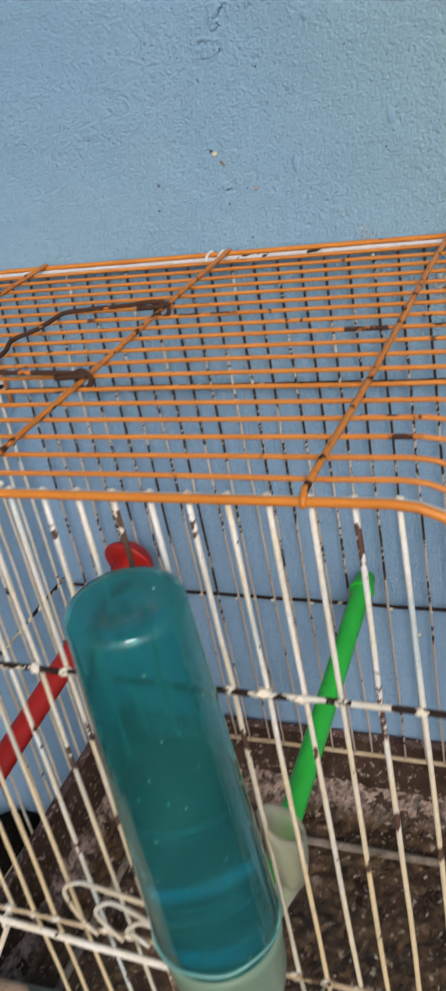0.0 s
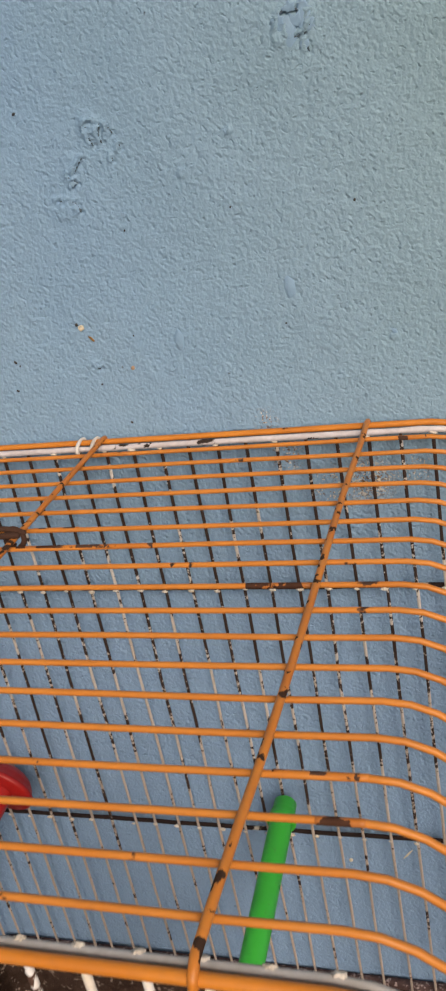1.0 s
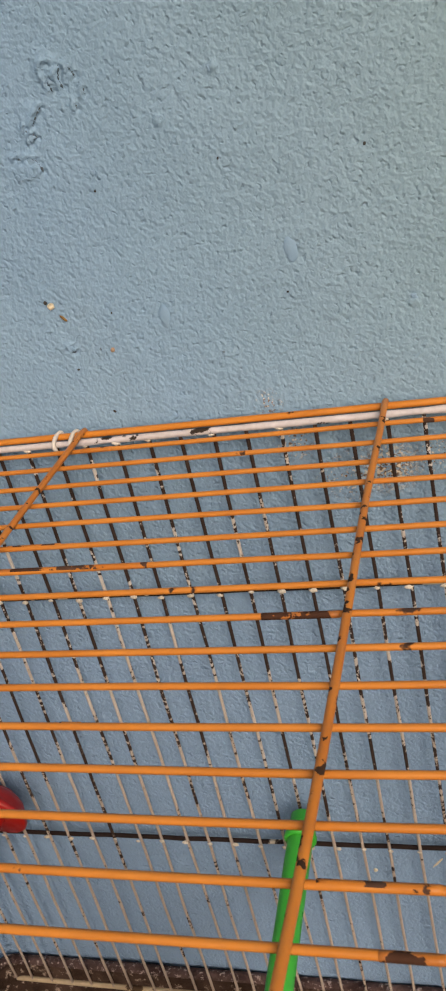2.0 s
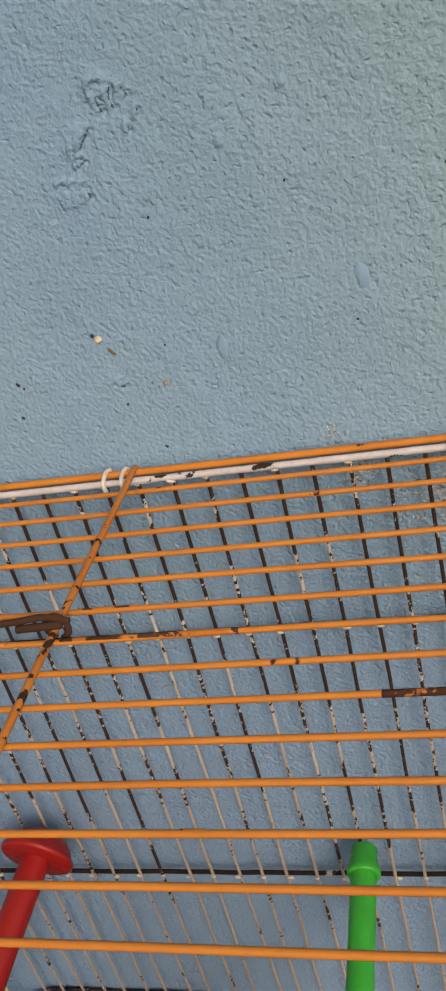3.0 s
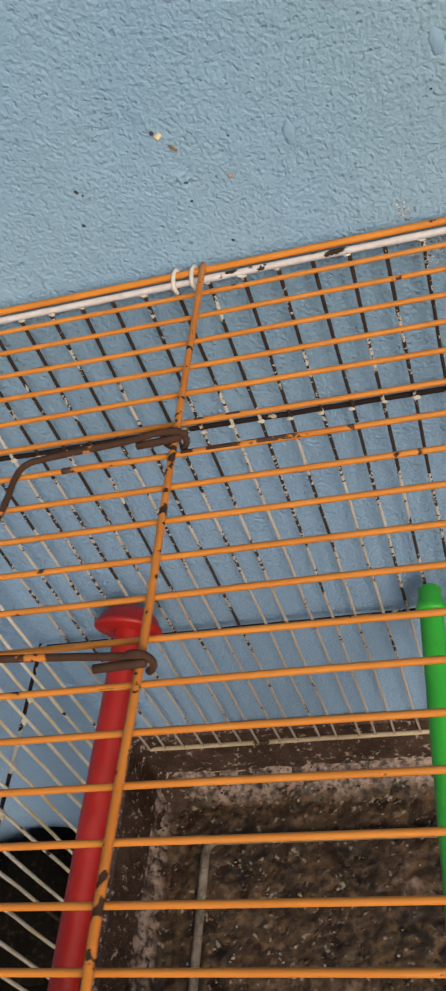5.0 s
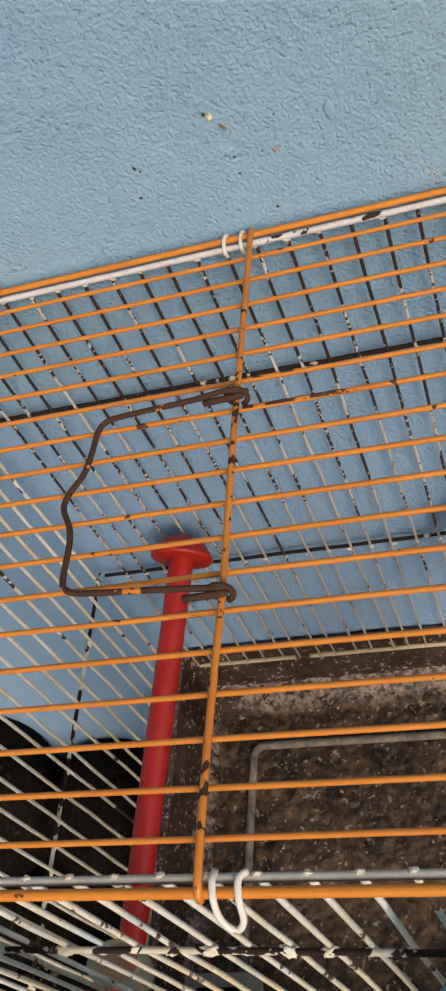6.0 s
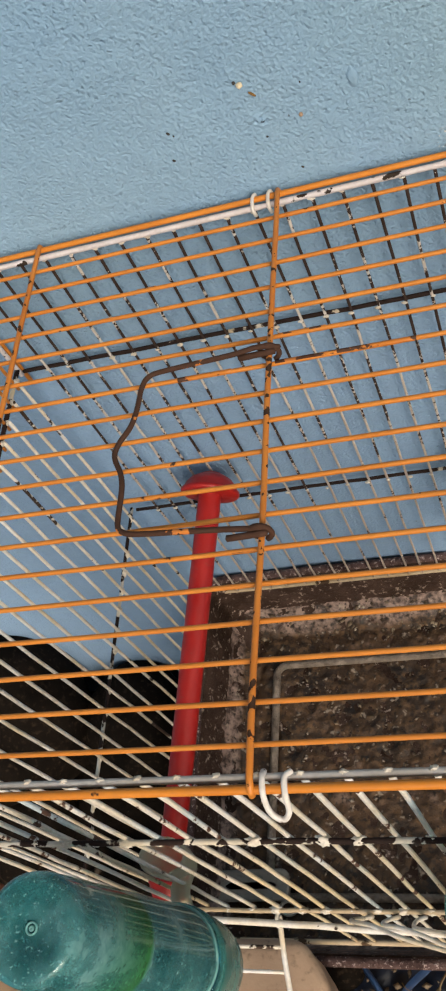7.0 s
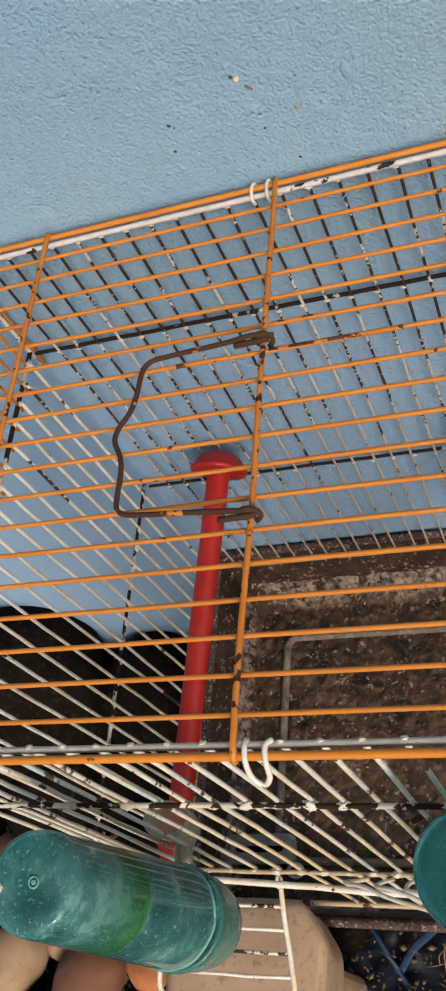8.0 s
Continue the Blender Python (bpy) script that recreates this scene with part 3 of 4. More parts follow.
def build_lid():
    bm = bmesh.new()
    tube(bm, lid_path(0.0, TOP, 0.30), 0.00170, 10)
    lid = part("lid", bm, ORANGE_FRAME, cage, "orange enamelled wire lid")
    lid.matrix_basis = BASE
    bm = bmesh.new()
    tube(bm, lid_path(DEPTH, TOP + 0.0006, 0.30), 0.00150, 10)
    part("rear_frame", bm, ORANGE_FRAME, lid)
    for k in range(1, 19):
        bm = bmesh.new()
        tube(bm, lid_path(k * PITCH + rnd.uniform(-0.0002, 0.0002), TOP, RAIL_HIGH, wave=0.0005, seed=k * 3.1), 0.00106, 8)
        part("wire", bm, ORANGE, lid)
    for x in (-0.1312, 0.0, 0.1325):
        bm = bmesh.new()
        pts = [(x, -0.0018, TOP - 0.001), (x, -0.0010, TOP + 0.0014)]
        pts += [(x + 0.0009 * noise.noise(Vector((x * 50, y * 14, 2))), y, TOP + 0.0027 + 0.0003 * noise.noise(Vector((x * 70, y * 20, 4))))
                for y in np.linspace(0.003, DEPTH - 0.002, 16)]
        pts += [(x, DEPTH + 0.0012, TOP + 0.0022), (x, DEPTH + 0.0022, TOP + 0.0002)]
        tube(bm, pts, 0.00132, 10)
        part("cross_rod", bm, ORANGE_ROD, lid, "chipped orange cross rod")
    # stretches where the paint is nearly gone
    for k, x0, x1, mat in ((12, 0.002, 0.020, ORANGE_BARE), (12, 0.020, 0.062, ORANGE_FLAKED), (12, -0.043, -0.018, ORANGE_FLAKED), (13, 0.003, 0.024, ORANGE_FLAKED),
                           (10, 0.107, 0.130, ORANGE_BARE), (18, 0.004, 0.018, ORANGE_FLAKED), (18, 0.148, 0.160, ORANGE_FLAKED), (4, 0.136, 0.161, ORANGE_FLAKED),
                           (3, 0.150, 0.162, ORANGE_BARE), (6, -0.012, -0.003, ORANGE_BARE), (16, -0.070, -0.060, ORANGE_FLAKED), (7, 0.060, 0.066, ORANGE_FLAKED)):
        bm = bmesh.new()
        tube(bm, [(x0 + (x1 - x0) * q / 10, k * PITCH, TOP + 0.00005) for q in range(11)], 0.00112, 8)
        part("flaked_stretch", bm, mat, lid, "stretch of wire with its orange enamel flaked off")
    return lid


def bar_mesh(name, length, material, seed, r=0.00112, bend=0.0006):
    bm = bmesh.new()
    n = 14
    pts = [(bend * noise.noise(Vector((seed, k * 0.5, 0))), bend * noise.noise(Vector((seed, k * 0.5, 9))), -length * k / n) for k in range(n + 1)]
    lumps = [1 + 0.13 * noise.noise(Vector((seed, k * 1.7, 3))) for k in range(n + 1)]
    tube(bm, pts, r, 7, lumps)
    return mesh_of(name, bm, material)


def blob_mesh(seed, size):
    bm = bmesh.new()
    bmesh.ops.create_icosphere(bm, subdivisions=3, radius=1.0)
    for v in bm.verts:
        k = 1 + 0.45 * noise.noise(v.co * 1.3 + Vector((seed, 0, 0))) + 0.5 * noise.noise(v.co * 2.6 + Vector((0, seed, 0)))
        v.co = Vector((v.co.x * size * 1.5, v.co.y * size * 0.85, v.co.z * size * 0.8)) * k
    return mesh_of("paint_drip", bm, BLOB)


BLOBS = [blob_mesh(s * 3.7, 0.0021) for s in range(4)]


def drips(parent, spots, size=1.0):
    for (x, y, z), turn in spots:
        s = rnd.uniform(0.6, 1.1) * size
        same_part("paint_drip", rnd.choice(BLOBS), parent,
                  Matrix.Translation((x, y, z)) @ Matrix.Rotation(turn, 4, "Z") @ Matrix.Diagonal((s, s * rnd.uniform(0.8, 1.1), s, 1)))


def straight(a, b, n=18, wob=0.0006, seed=0.0):
    a, b = Vector(a), Vector(b)
    return [a.lerp(b, k / n) + Vector([wob * noise.noise(Vector((k * 0.6, seed, c))) for c in (0, 7, 13)]) for k in range(n + 1)]


DOOR = (-0.147, -0.071)


def build_front():
    y = 0.0044
    bm = bmesh.new()
    tube(bm, lid_path(y, TOP - 0.0018, RAIL_HIGH), 0.0014, 10)
    panel = part("front_panel", bm, FRONT_RAIL, cage, "white enamelled front panel, paint peeling")
    panel.matrix_basis = BASE
    long_bars = [bar_mesh("bar", TOP - 0.003, WHITE_FRONT, s * 2.3) for s in range(5)]
    short_bars = [bar_mesh("bar", TOP - RAIL_LOW, WHITE_FRONT, 40 + s * 2.3) for s in range(3)]
    spots = []
    for k in range(-12, 13):
        x = 0.0016 + k * BAR
        top = TOP - 0.002 - bend_drop(x)
        behind_door = DOOR[0] < x < DOOR[1]
        same_part("bar", rnd.choice(short_bars if behind_door else long_bars), panel,
                  Matrix.Translation((x, y, top)) @ Matrix.Rotation(radians(rnd.uniform(-0.35, 0.35)), 4, "Y"))
        for z in (RAIL_HIGH, RAIL_LOW):
            spots.append(((x, y - 0.0022, z + rnd.uniform(-0.0006, 0.0006)), rnd.uniform(-0.3, 0.3)))
        same_part("paint_drip", rnd.choice(BLOBS), panel, Matrix.Translation((x, y + 0.0006, top + 0.0012)) @ Matrix.Scale(0.5, 4))
    for z, mat in ((RAIL_HIGH, FLAKED_RAIL), (RAIL_LOW, CREAM)):
        bm = bmesh.new()
        tube(bm, straight((LEFT, y - 0.0024, z), (RIGHT, y - 0.0024, z), 26, 0.0007, z * 40), 0.0013, 8)
        part("rail", bm, mat, panel)
    # the thicker rod that carries the flap door
    bm = bmesh.new()
    tube(bm, straight((-0.178, y - 0.0044, RAIL_LOW - 0.001), (0.172, y - 0.0200, RAIL_LOW + 0.003), 24, 0.0008, 3.3), 0.0019, 10)
    part("door_rod", bm, WHITE_SIDE, panel)
    drips(panel, spots, 1.05)
    return panel


def build_back():
    y = DEPTH - 0.0036
    bm = bmesh.new()
    path = smooth_path(lid_path(y, TOP - 0.0014, RAIL_HIGH), 4)
    tube(bm, path, 0.0015, 10, [1.0 + 0.28 * noise.noise(Vector((q * 0.9, 3, 1))) for q in range(len(path))])
    panel = part("back_panel", bm, WHITE_RAIL, cage, "dark back panel with scraps of white enamel")
    panel.matrix_basis = BASE
    bars = [bar_mesh("bar", TOP + 0.0035, WHITE_BACK, 90 + s * 2.9, 0.00088) for s in range(6)]
    spots = []
    for k in range(-12, 13):
        x = 0.0014 + k * BAR
        same_part("bar", rnd.choice(bars), panel,
                  Matrix.Translation((x, y, TOP - 0.002 - bend_drop(x))) @ Matrix.Rotation(radians(rnd.uniform(-0.4, 0.4)), 4, "Y"))
        for z in (0.3130, 0.141):
            spots.append(((x + rnd.uniform(-0.0006, 0.0006), y - 0.0008, z + rnd.uniform(-0.0005, 0.0008)), 0.0))
        if rnd.random() < 0.8:
            spots.append(((x + rnd.uniform(-0.0012, 0.0012), y - 0.0006, TOP - 0.0028 - bend_drop(x)), rnd.uniform(-0.4, 0.4)))
    for z in (0.3130, 0.141):
        bm = bmesh.new()
        tube(bm, straight((LEFT, y + 0.0023, z), (RIGHT, y + 0.0023, z), 26, 0.0006, z * 40), 0.0013, 8)
        part("rail", bm, DARK_RAIL, panel)
    drips(panel, spots, 0.55)
    return panel


SIDE_HIGH = 0.318


def build_side(sign):
    x = RIGHT if sign > 0 else LEFT
    bm = bmesh.new()
    tube(bm, straight((x, 0.004, SIDE_HIGH), (x, DEPTH - 0.004, SIDE_HIGH), 20, 0.0006, sign), 0.0015, 8)
    panel = part("side_panel", bm, DARK_RAIL, cage, "cream enamelled side panel of upright bars")
    panel.matrix_basis = BASE
    bars = [bar_mesh("bar", SIDE_HIGH, WHITE_SIDE, 200 + sign * 30 + s * 2.9) for s in range(5)]
    spots = []
    for k in range(1, 19):
        y = k * PITCH + 0.001
        same_part("bar", rnd.choice(bars), panel,
                  Matrix.Translation((x - sign * 0.0022, y, SIDE_HIGH)) @ Matrix.Rotation(radians(rnd.uniform(-0.5, 0.5)), 4, "X"))
        for z in (SIDE_HIGH, 0.148):
            spots.append(((x - sign * 0.0010, y, z), math.pi / 2))
    bm = bmesh.new()
    tube(bm, straight((x, 0.004, 0.148), (x, DEPTH - 0.004, 0.148), 20, 0.0008, sign + 5), 0.0013, 8)
    part("rail", bm, FLAKED_RAIL, panel)
    drips(panel, spots)
    return panel


def build_bottom_rail():
    bm = bmesh.new()
    ring = rounded(LEFT + 0.001, RIGHT - 0.001, 0.003, DEPTH - 0.003, 0.014, 0.0)
    path = []
    for a, b in zip(ring, ring[1:] + ring[:1]):
        n = max(1, int((b - a).length / 0.015))
        path += [a.lerp(b, k / n) + Vector((0, 0, 0.0005 * noise.noise(a * 30 + Vector((k, 0, 0))) - 0.0055 * a.lerp(b, k / n).y / DEPTH)) for k in range(n)]
    tube(bm, path + [path[0]], 0.0019, 8)
    rail = part("bottom_rail", bm, CREAM, cage, "grimy cream bottom rail")
    rail.matrix_basis = BASE


def build_handle():
    """Bent steel carrying handle, lying flat on the lid."""
    z = TOP + 0.0055
    bm = bmesh.new()
    pts = [(0.0052, 0.1842, z - 0.0005), (-0.004, 0.1845, z + 0.0015), (-0.016, 0.1832, z + 0.001), (-0.046, 0.1822, z), (-0.0545, 0.1805, z),
           (-0.0575, 0.175, z), (-0.0585, 0.163, z), (-0.0605, 0.154, z), (-0.0650, 0.146, z), (-0.0660, 0.139, z), (-0.0622, 0.1305, z), (-0.0605, 0.122, z),
           (-0.0603, 0.106, z), (-0.0575, 0.1018, z), (-0.050, 0.1000, z), (-0.022, 0.0980, z), (0.002, 0.0958, z)]
    tube(bm, smooth_path(pts, 4), 0.00122, 9)
    handle = part("carry_handle", bm, RUST, cage, "rusty bent steel carrying handle")
    handle.matrix_basis = BASE
    for y in (0.184, 0.0955):
        bm = bmesh.new()
        ring = []
        for k in range(15):
            a = radians(-70 + 320 * k / 14)
            ring.append((0.0042 * math.cos(a), y + 0.0010 * math.sin(a * 0.5), TOP + 0.0027 + 0.0042 * math.sin(a)))
        tube(bm, ring, 0.0012, 8)
        tube(bm, straight((-0.013, y - 0.0018, TOP + 0.0045), (0.003, y - 0.0015, TOP + 0.0050), 4, 0.0), 0.0014, 8)
        part("eyelet", bm, RUST, handle)


def build_hooks(lid_parent):
    """White hooks that clip the lid to the panels."""
    bm = bmesh.new()
    tube(bm, smooth_path([(0.0040, 0.0060, TOP + 0.000), (0.0042, 0.0030, TOP + 0.0025), (0.0045, -0.0025, TOP + 0.001), (0.0052, -0.0063, TOP - 0.0052),
                          (0.0088, -0.0080, TOP - 0.0080), (0.0116, -0.0061, TOP - 0.0052), (0.0119, -0.0022, TOP + 0.001), (0.0118, 0.0030, TOP + 0.0022),
                          (0.0138, 0.0054, TOP + 0.001)], 4), 0.00108, 8)
    hook = part("hook", bm, HOOK_WHITE, cage, "white wire lid hook")
    hook.matrix_basis = BASE
    for x in (-0.0125, -0.0045):
        bm = bmesh.new()
        tube(bm, smooth_path([(x, DEPTH - 0.0062, TOP - 0.004), (x - 0.0005, DEPTH - 0.0060, TOP - 0.0002), (x - 0.0005, DEPTH - 0.001, TOP + 0.0019),
                              (x + 0.0004, DEPTH + 0.0026, TOP + 0.0016), (x + 0.0005, DEPTH + 0.0026, TOP - 0.002)], 4), 0.00098, 8)
        hook = part("hook", bm, HOOK_WHITE, cage, "white wire lid hook")
        hook.matrix_basis = BASE


def build_holder():
    """Three bent wires that reach from the front rail to the bottle."""
    for k in range(3):
        x = -0.020 + k * BAR
        z = RAIL_LOW
        bm = bmesh.new()
        tube(bm, smooth_path([(x + 0.004, -0.0005, z), (x + 0.001, -0.004, z + 0.016 - 0.002 * k), (x + 0.002, -0.009, z + 0.043 - 0.010 * k),
                              (x + 0.016, -0.013, z + 0.058 - 0.010 * k), (x + 0.034, -0.020, z + 0.068 - 0.013 * k),
                              (0.052 - 0.002 * k, -0.030, z + 0.078 - 0.016 * k)], 5), 0.0012, 8)
        w = part("holder_wire", bm, WHITE_SIDE, cage, "white bent wire of the bottle holder")
        w.matrix_basis = BASE


def build_door():
    """Wire flap door, hung from its rod and swung out."""
    x0, x1 = DOOR
    y, z = -0.0035, RAIL_LOW - 0.006
    out, down = -0.968, -0.25
    length = 0.064

    def at(x, s):
        return (x + (0.10 * s if x > (x0 + x1) / 2 else -0.05 * s), y + out * s, z + down * s)

    bm = bmesh.new()
    tube(bm, smooth_path([at(x1, -0.001), at(x1, 0.02), at(x1 + 0.001, 0.045), at(x1 - 0.002, length), at(x1 - 0.03, length + 0.001), at(x0 + 0.03, length + 0.001),
                          at(x0 + 0.002, length), at(x0, 0.04), at(x0, -0.001)], 4), 0.0016, 8)
    door = part("door", bm, WHITE_SIDE, cage, "white wire flap door, swung open")
    door.matrix_basis = BASE
    for k in range(1, 5):
        bm = bmesh.new()
        tube(bm, straight(at(x0, 0.0128 * k), at(x1, 0.0128 * k), 6, 0.0005, k), 0.0011, 7)
        part("wire", bm, WHITE_SIDE, door)
    for x in (x0, x1):
        bm = bmesh.new()
        ring = [(x, y + 0.001 + 0.0035 * math.cos(radians(40 * k)), z + 0.003 + 0.0040 * math.sin(radians(40 * k))) for k in range(9)]
        tube(bm, ring, 0.0011, 7)
        part("hinge_loop", bm, WHITE_SIDE, door)


lid = build_lid()
build_front()
build_back()
build_side(-1)
build_side(1)
build_bottom_rail()
build_handle()
build_hooks(lid)
build_holder()
build_door()


# ---------- tray ----------
TRAY_X = (-0.186, 0.197)
TRAY_Y = (-0.0085, 0.2878)
TRAY_FLOOR = -0.056


def tray_lift(y, z):
    """The tray's rim stands higher at the wall than at the front."""
    return 0.0125 * (y - TRAY_Y[0]) / (TRAY_Y[1] - TRAY_Y[0]) * min(1.0, max(0.0, (z + 0.0078) / 0.0023))


def tray_z(x, y):
    """Height of the tray's inside: rim, two slopes, level floor; the slope at the wall is the long one."""
    d = TRAY_Y[1] - y
    back = d * 1.6 if d < 0.006 else 0.0096 + (d - 0.006) / 2.1
    inset = min(x - TRAY_X[0], TRAY_X[1] - x, y - TRAY_Y[0], back)
    if inset < 0.012:
        z = -0.0055 - 0.0325 * (inset - 0.0045) / 0.0075
    else:
        z = -0.038 + (TRAY_FLOOR + 0.038) * min(1.0, (inset - 0.012) / 0.010)
    return z + tray_lift(y, z), inset


def build_tray():
    (x0, x1), (y0, y1) = TRAY_X, TRAY_Y
    floor_z = TRAY_FLOOR
    levels = [(0.0, -0.005), (0.0, -0.0075), (0.004, -0.0075), (0.0065, TRAY_FOOT + 0.003), (0.010, TRAY_FOOT + 0.0005)]
    inner = [(0.0, -0.005), (0.0045, -0.0055), (0.012, -0.038), (0.022, floor_z)]
    bm = bmesh.new()

    def ring(inset, z, back):
        return [bm.verts.new((p[0], p[1], p[2] + tray_lift(p[1], z))) for p in rounded(x0 + inset, x1 - inset, y0 + inset, y1 - back, 0.016, z)]

    def skin(rings):
        for a, b in zip(rings, rings[1:]):
            n = len(a)
            for k in range(n):
                bm.faces.new((a[k], a[(k + 1) % n], b[(k + 1) % n], b[k]))
    outer_rings = [ring(i, z, i) for i, z in levels]
    skin(outer_rings)
    bm.faces.new(outer_rings[-1])
    inner_rings = [outer_rings[0]] + [ring(i, z, i / 1.6 if i < 0.0096 else 0.006 + (i - 0.0096) * 2.1) for i, z in inner[1:]]
    skin(inner_rings)
    bm.faces.new(inner_rings[-1])
    tray = thing("cage_tray", bm, TRAY, "purplish brown plastic tray caked with droppings", "tray", smooth=False)
    bm = bmesh.new()
    lip = rounded(x0, x1, y0, y1, 0.016, -0.0055, 8)
    path = []
    for a, b in zip(lip, lip[1:] + lip[:1]):
        n = max(1, int((b - a).length / 0.012))
        path += [a.lerp(b, k / n) + Vector((0, 0, 0.0006 * noise.noise(a.lerp(b, k / n) * 60) + tray_lift(a.lerp(b, k / n).y, -0.0055))) for k in range(n)]
    tube(bm, path + [path[0]], 0.0036, 8)
    part("rim", bm, RIM, tray, "chalky purplish rolled rim")
    # raised rib on the tray floor
    bm = bmesh.new()
    path = rounded(-0.137, 0.130, 0.040, 0.229, 0.010, floor_z + 0.0032)
    tube(bm, path + [path[0]], 0.0034, 8)
    part("floor_rib", bm, RIB, tray, "raised rib moulded in the tray floor")
    # caked layer of droppings, uneven, over the floor and up the sloping sides
    bm = bmesh.new()
    nx, ny = 190, 160
    gx0, gx1, gy0, gy1 = x0 + 0.0052, x1 - 0.0052, y0 + 0.0052, y1 - 0.0052
    grid = []
    for j in range(ny + 1):
        row = []
        for i in range(nx + 1):
            x = gx0 + (gx1 - gx0) * i / nx
            y = gy0 + (gy1 - gy0) * j / ny
            base, inset = tray_z(x, y)
            p = Vector((x, y, base))
            h = 0.0020 * noise.noise(p * 55) + 0.0019 * noise.noise(p * 150) + 0.0011 * noise.noise(p * 330) + 0.0016 * noise.noise(p * 18)
            fade = min(1.0, max(0.0, (inset - 0.0052) / 0.006))
            row.append(bm.verts.new((x, y, base + 0.0011 + h * (0.35 + 0.65 * fade))))
        grid.append(row)
    for j in range(ny):
        for i in range(nx):
            bm.faces.new((grid[j][i], grid[j][i + 1], grid[j + 1][i + 1], grid[j + 1][i]))
    part("droppings_layer", bm, DROPPINGS, tray, "dark crust of droppings and husks")
    return floor_z


FLOOR_Z = build_tray()


def scatter(name, count, spot, size, material, label, category, seed, flat=0.45, parent=None):
    """Very many small husks in one mesh."""
    r = random.Random(seed)
    verts, faces = [], []
    for _ in range(count):
        x, y, z, k = spot(r)
        a = r.uniform(0, math.tau)
        L = r.uniform(0.5, 1.3) * size * k
        W = L * r.uniform(0.35, 0.75)
        T = L * flat
        tip = r.uniform(-0.5, 0.5)
        ca, sa = math.cos(a), math.sin(a)
        b = len(verts)
        for u, v, w in ((L, 0, tip * T), (0, W, 0), (-L, 0, -tip * T), (0, -W, 0), (0, 0, T), (0, 0, -T)):
            verts.append((x + u * ca - v * sa, y + u * sa + v * ca, z + w))
        faces += [(b, b + 1, b + 4), (b + 1, b + 2, b + 4), (b + 2, b + 3, b + 4), (b + 3, b, b + 4),
                  (b + 1, b, b + 5), (b + 2, b + 1, b + 5), (b + 3, b + 2, b + 5), (b, b + 3, b + 5)]
    me = bpy.data.meshes.new(name)
    me.from_pydata(verts, [], faces)
    me.materials.append(material)
    me.shade_smooth()
    ob = new(name, me)
    return tagged(ob, label, category, kind="stuff")


def on_tray(r):
    x, y = r.uniform(-0.163, 0.163), r.uniform(0.004, 0.258)
    return x, y, tray_z(x, y)[0] + 0.0015 + r.uniform(-0.002, 0.0022), r.choice((0.5, 0.6, 0.8, 1.0, 1.9))


def on_tray_edge(r):
    x, y = r.uniform(-0.165, 0.175), r.uniform(0.252, 0.279)
    return x, y, tray_z(x, y)[0] + 0.0012, r.choice((0.6, 0.9, 1.5, 2.0))


def on_tray_lumps(r):
    x, y = r.uniform(-0.170, 0.178), 0.010 + 0.268 * r.random() ** 0.6
    return x, y, tray_z(x, y)[0] + 0.0012, r.choice((0.5, 0.6, 0.8, 1.0))


LUMP = make_stone("pale_dropping", (0.34, 0.29, 0.24), (0.13, 0.10, 0.08))


def on_ground(r):
    x, y = r.uniform(-0.60, 0.30), r.uniform(-0.22, 0.10)
    return x, y, GROUND + r.uniform(-0.001, 0.003), r.choice((0.7, 1.0, 1.6))


scatter("seed_husks", 1000, on_tray, 0.0012, HUSK, "pale seed husks strewn over the tray", "seed husks", 5)
scatter("seed_husks", 420, on_tray_edge, 0.0017, HUSK, "seed husks caught along the tray edge", "seed husks", 6)
scatter("pale_droppings", 230, on_tray_lumps, 0.0026, LUMP, "rounded pale droppings stuck over the tray", "droppings", 8, 0.6)
scatter("ground_litter", 2600, on_ground, 0.0042, HUSK, "husks and crumbs scattered on the soil", "litter", 7)


def build_tray_bits():
    bm = bmesh.new()
    rows = []
    for grow, z in ((-0.004, 0.0), (0.0, 0.002), (0.0015, 0.013), (0.0030, 0.015), (0.0030, 0.0165), (0.0005, 0.0160), (-0.0015, 0.0150), (-0.006, 0.0147)):
        rows.append([bm.verts.new(p) for p in rounded(-0.028 - grow, 0.028 + grow, -0.0085 - grow, 0.0085 + grow, 0.0065, z, 6)])
    for a, b in zip(rows, rows[1:]):
        for k in range(len(a)):
            bm.faces.new((a[k], a[(k + 1) % len(a)], b[(k + 1) % len(a)], b[k]))
    bm.faces.new(rows[0][::-1])
    bm.faces.new(rows[-1])
    ob = thing("feeding_dish", bm, DISH, "cloudy oblong plastic feeding dish standing on the tray floor", "dish")
    ob.location, ob.rotation_euler = (-0.148, 0.046, FLOOR_Z + 0.002), (0, 0, 0.03)
    bm = bmesh.new()
    ring = [(0.0058 * math.cos(math.tau * k / 20), 0.0058 * math.sin(math.tau * k / 20), 0) for k in range(21)]
    tube(bm, ring, 0.0016, 8)
    ob = thing("plastic_ring", bm, LABEL, "small white plastic ring lying on the tray floor", "ring")
    ob.location, ob.rotation_euler = (-0.120, 0.032, FLOOR_Z + 0.0075), (0.75, 0.1, 0.2)


build_tray_bits()


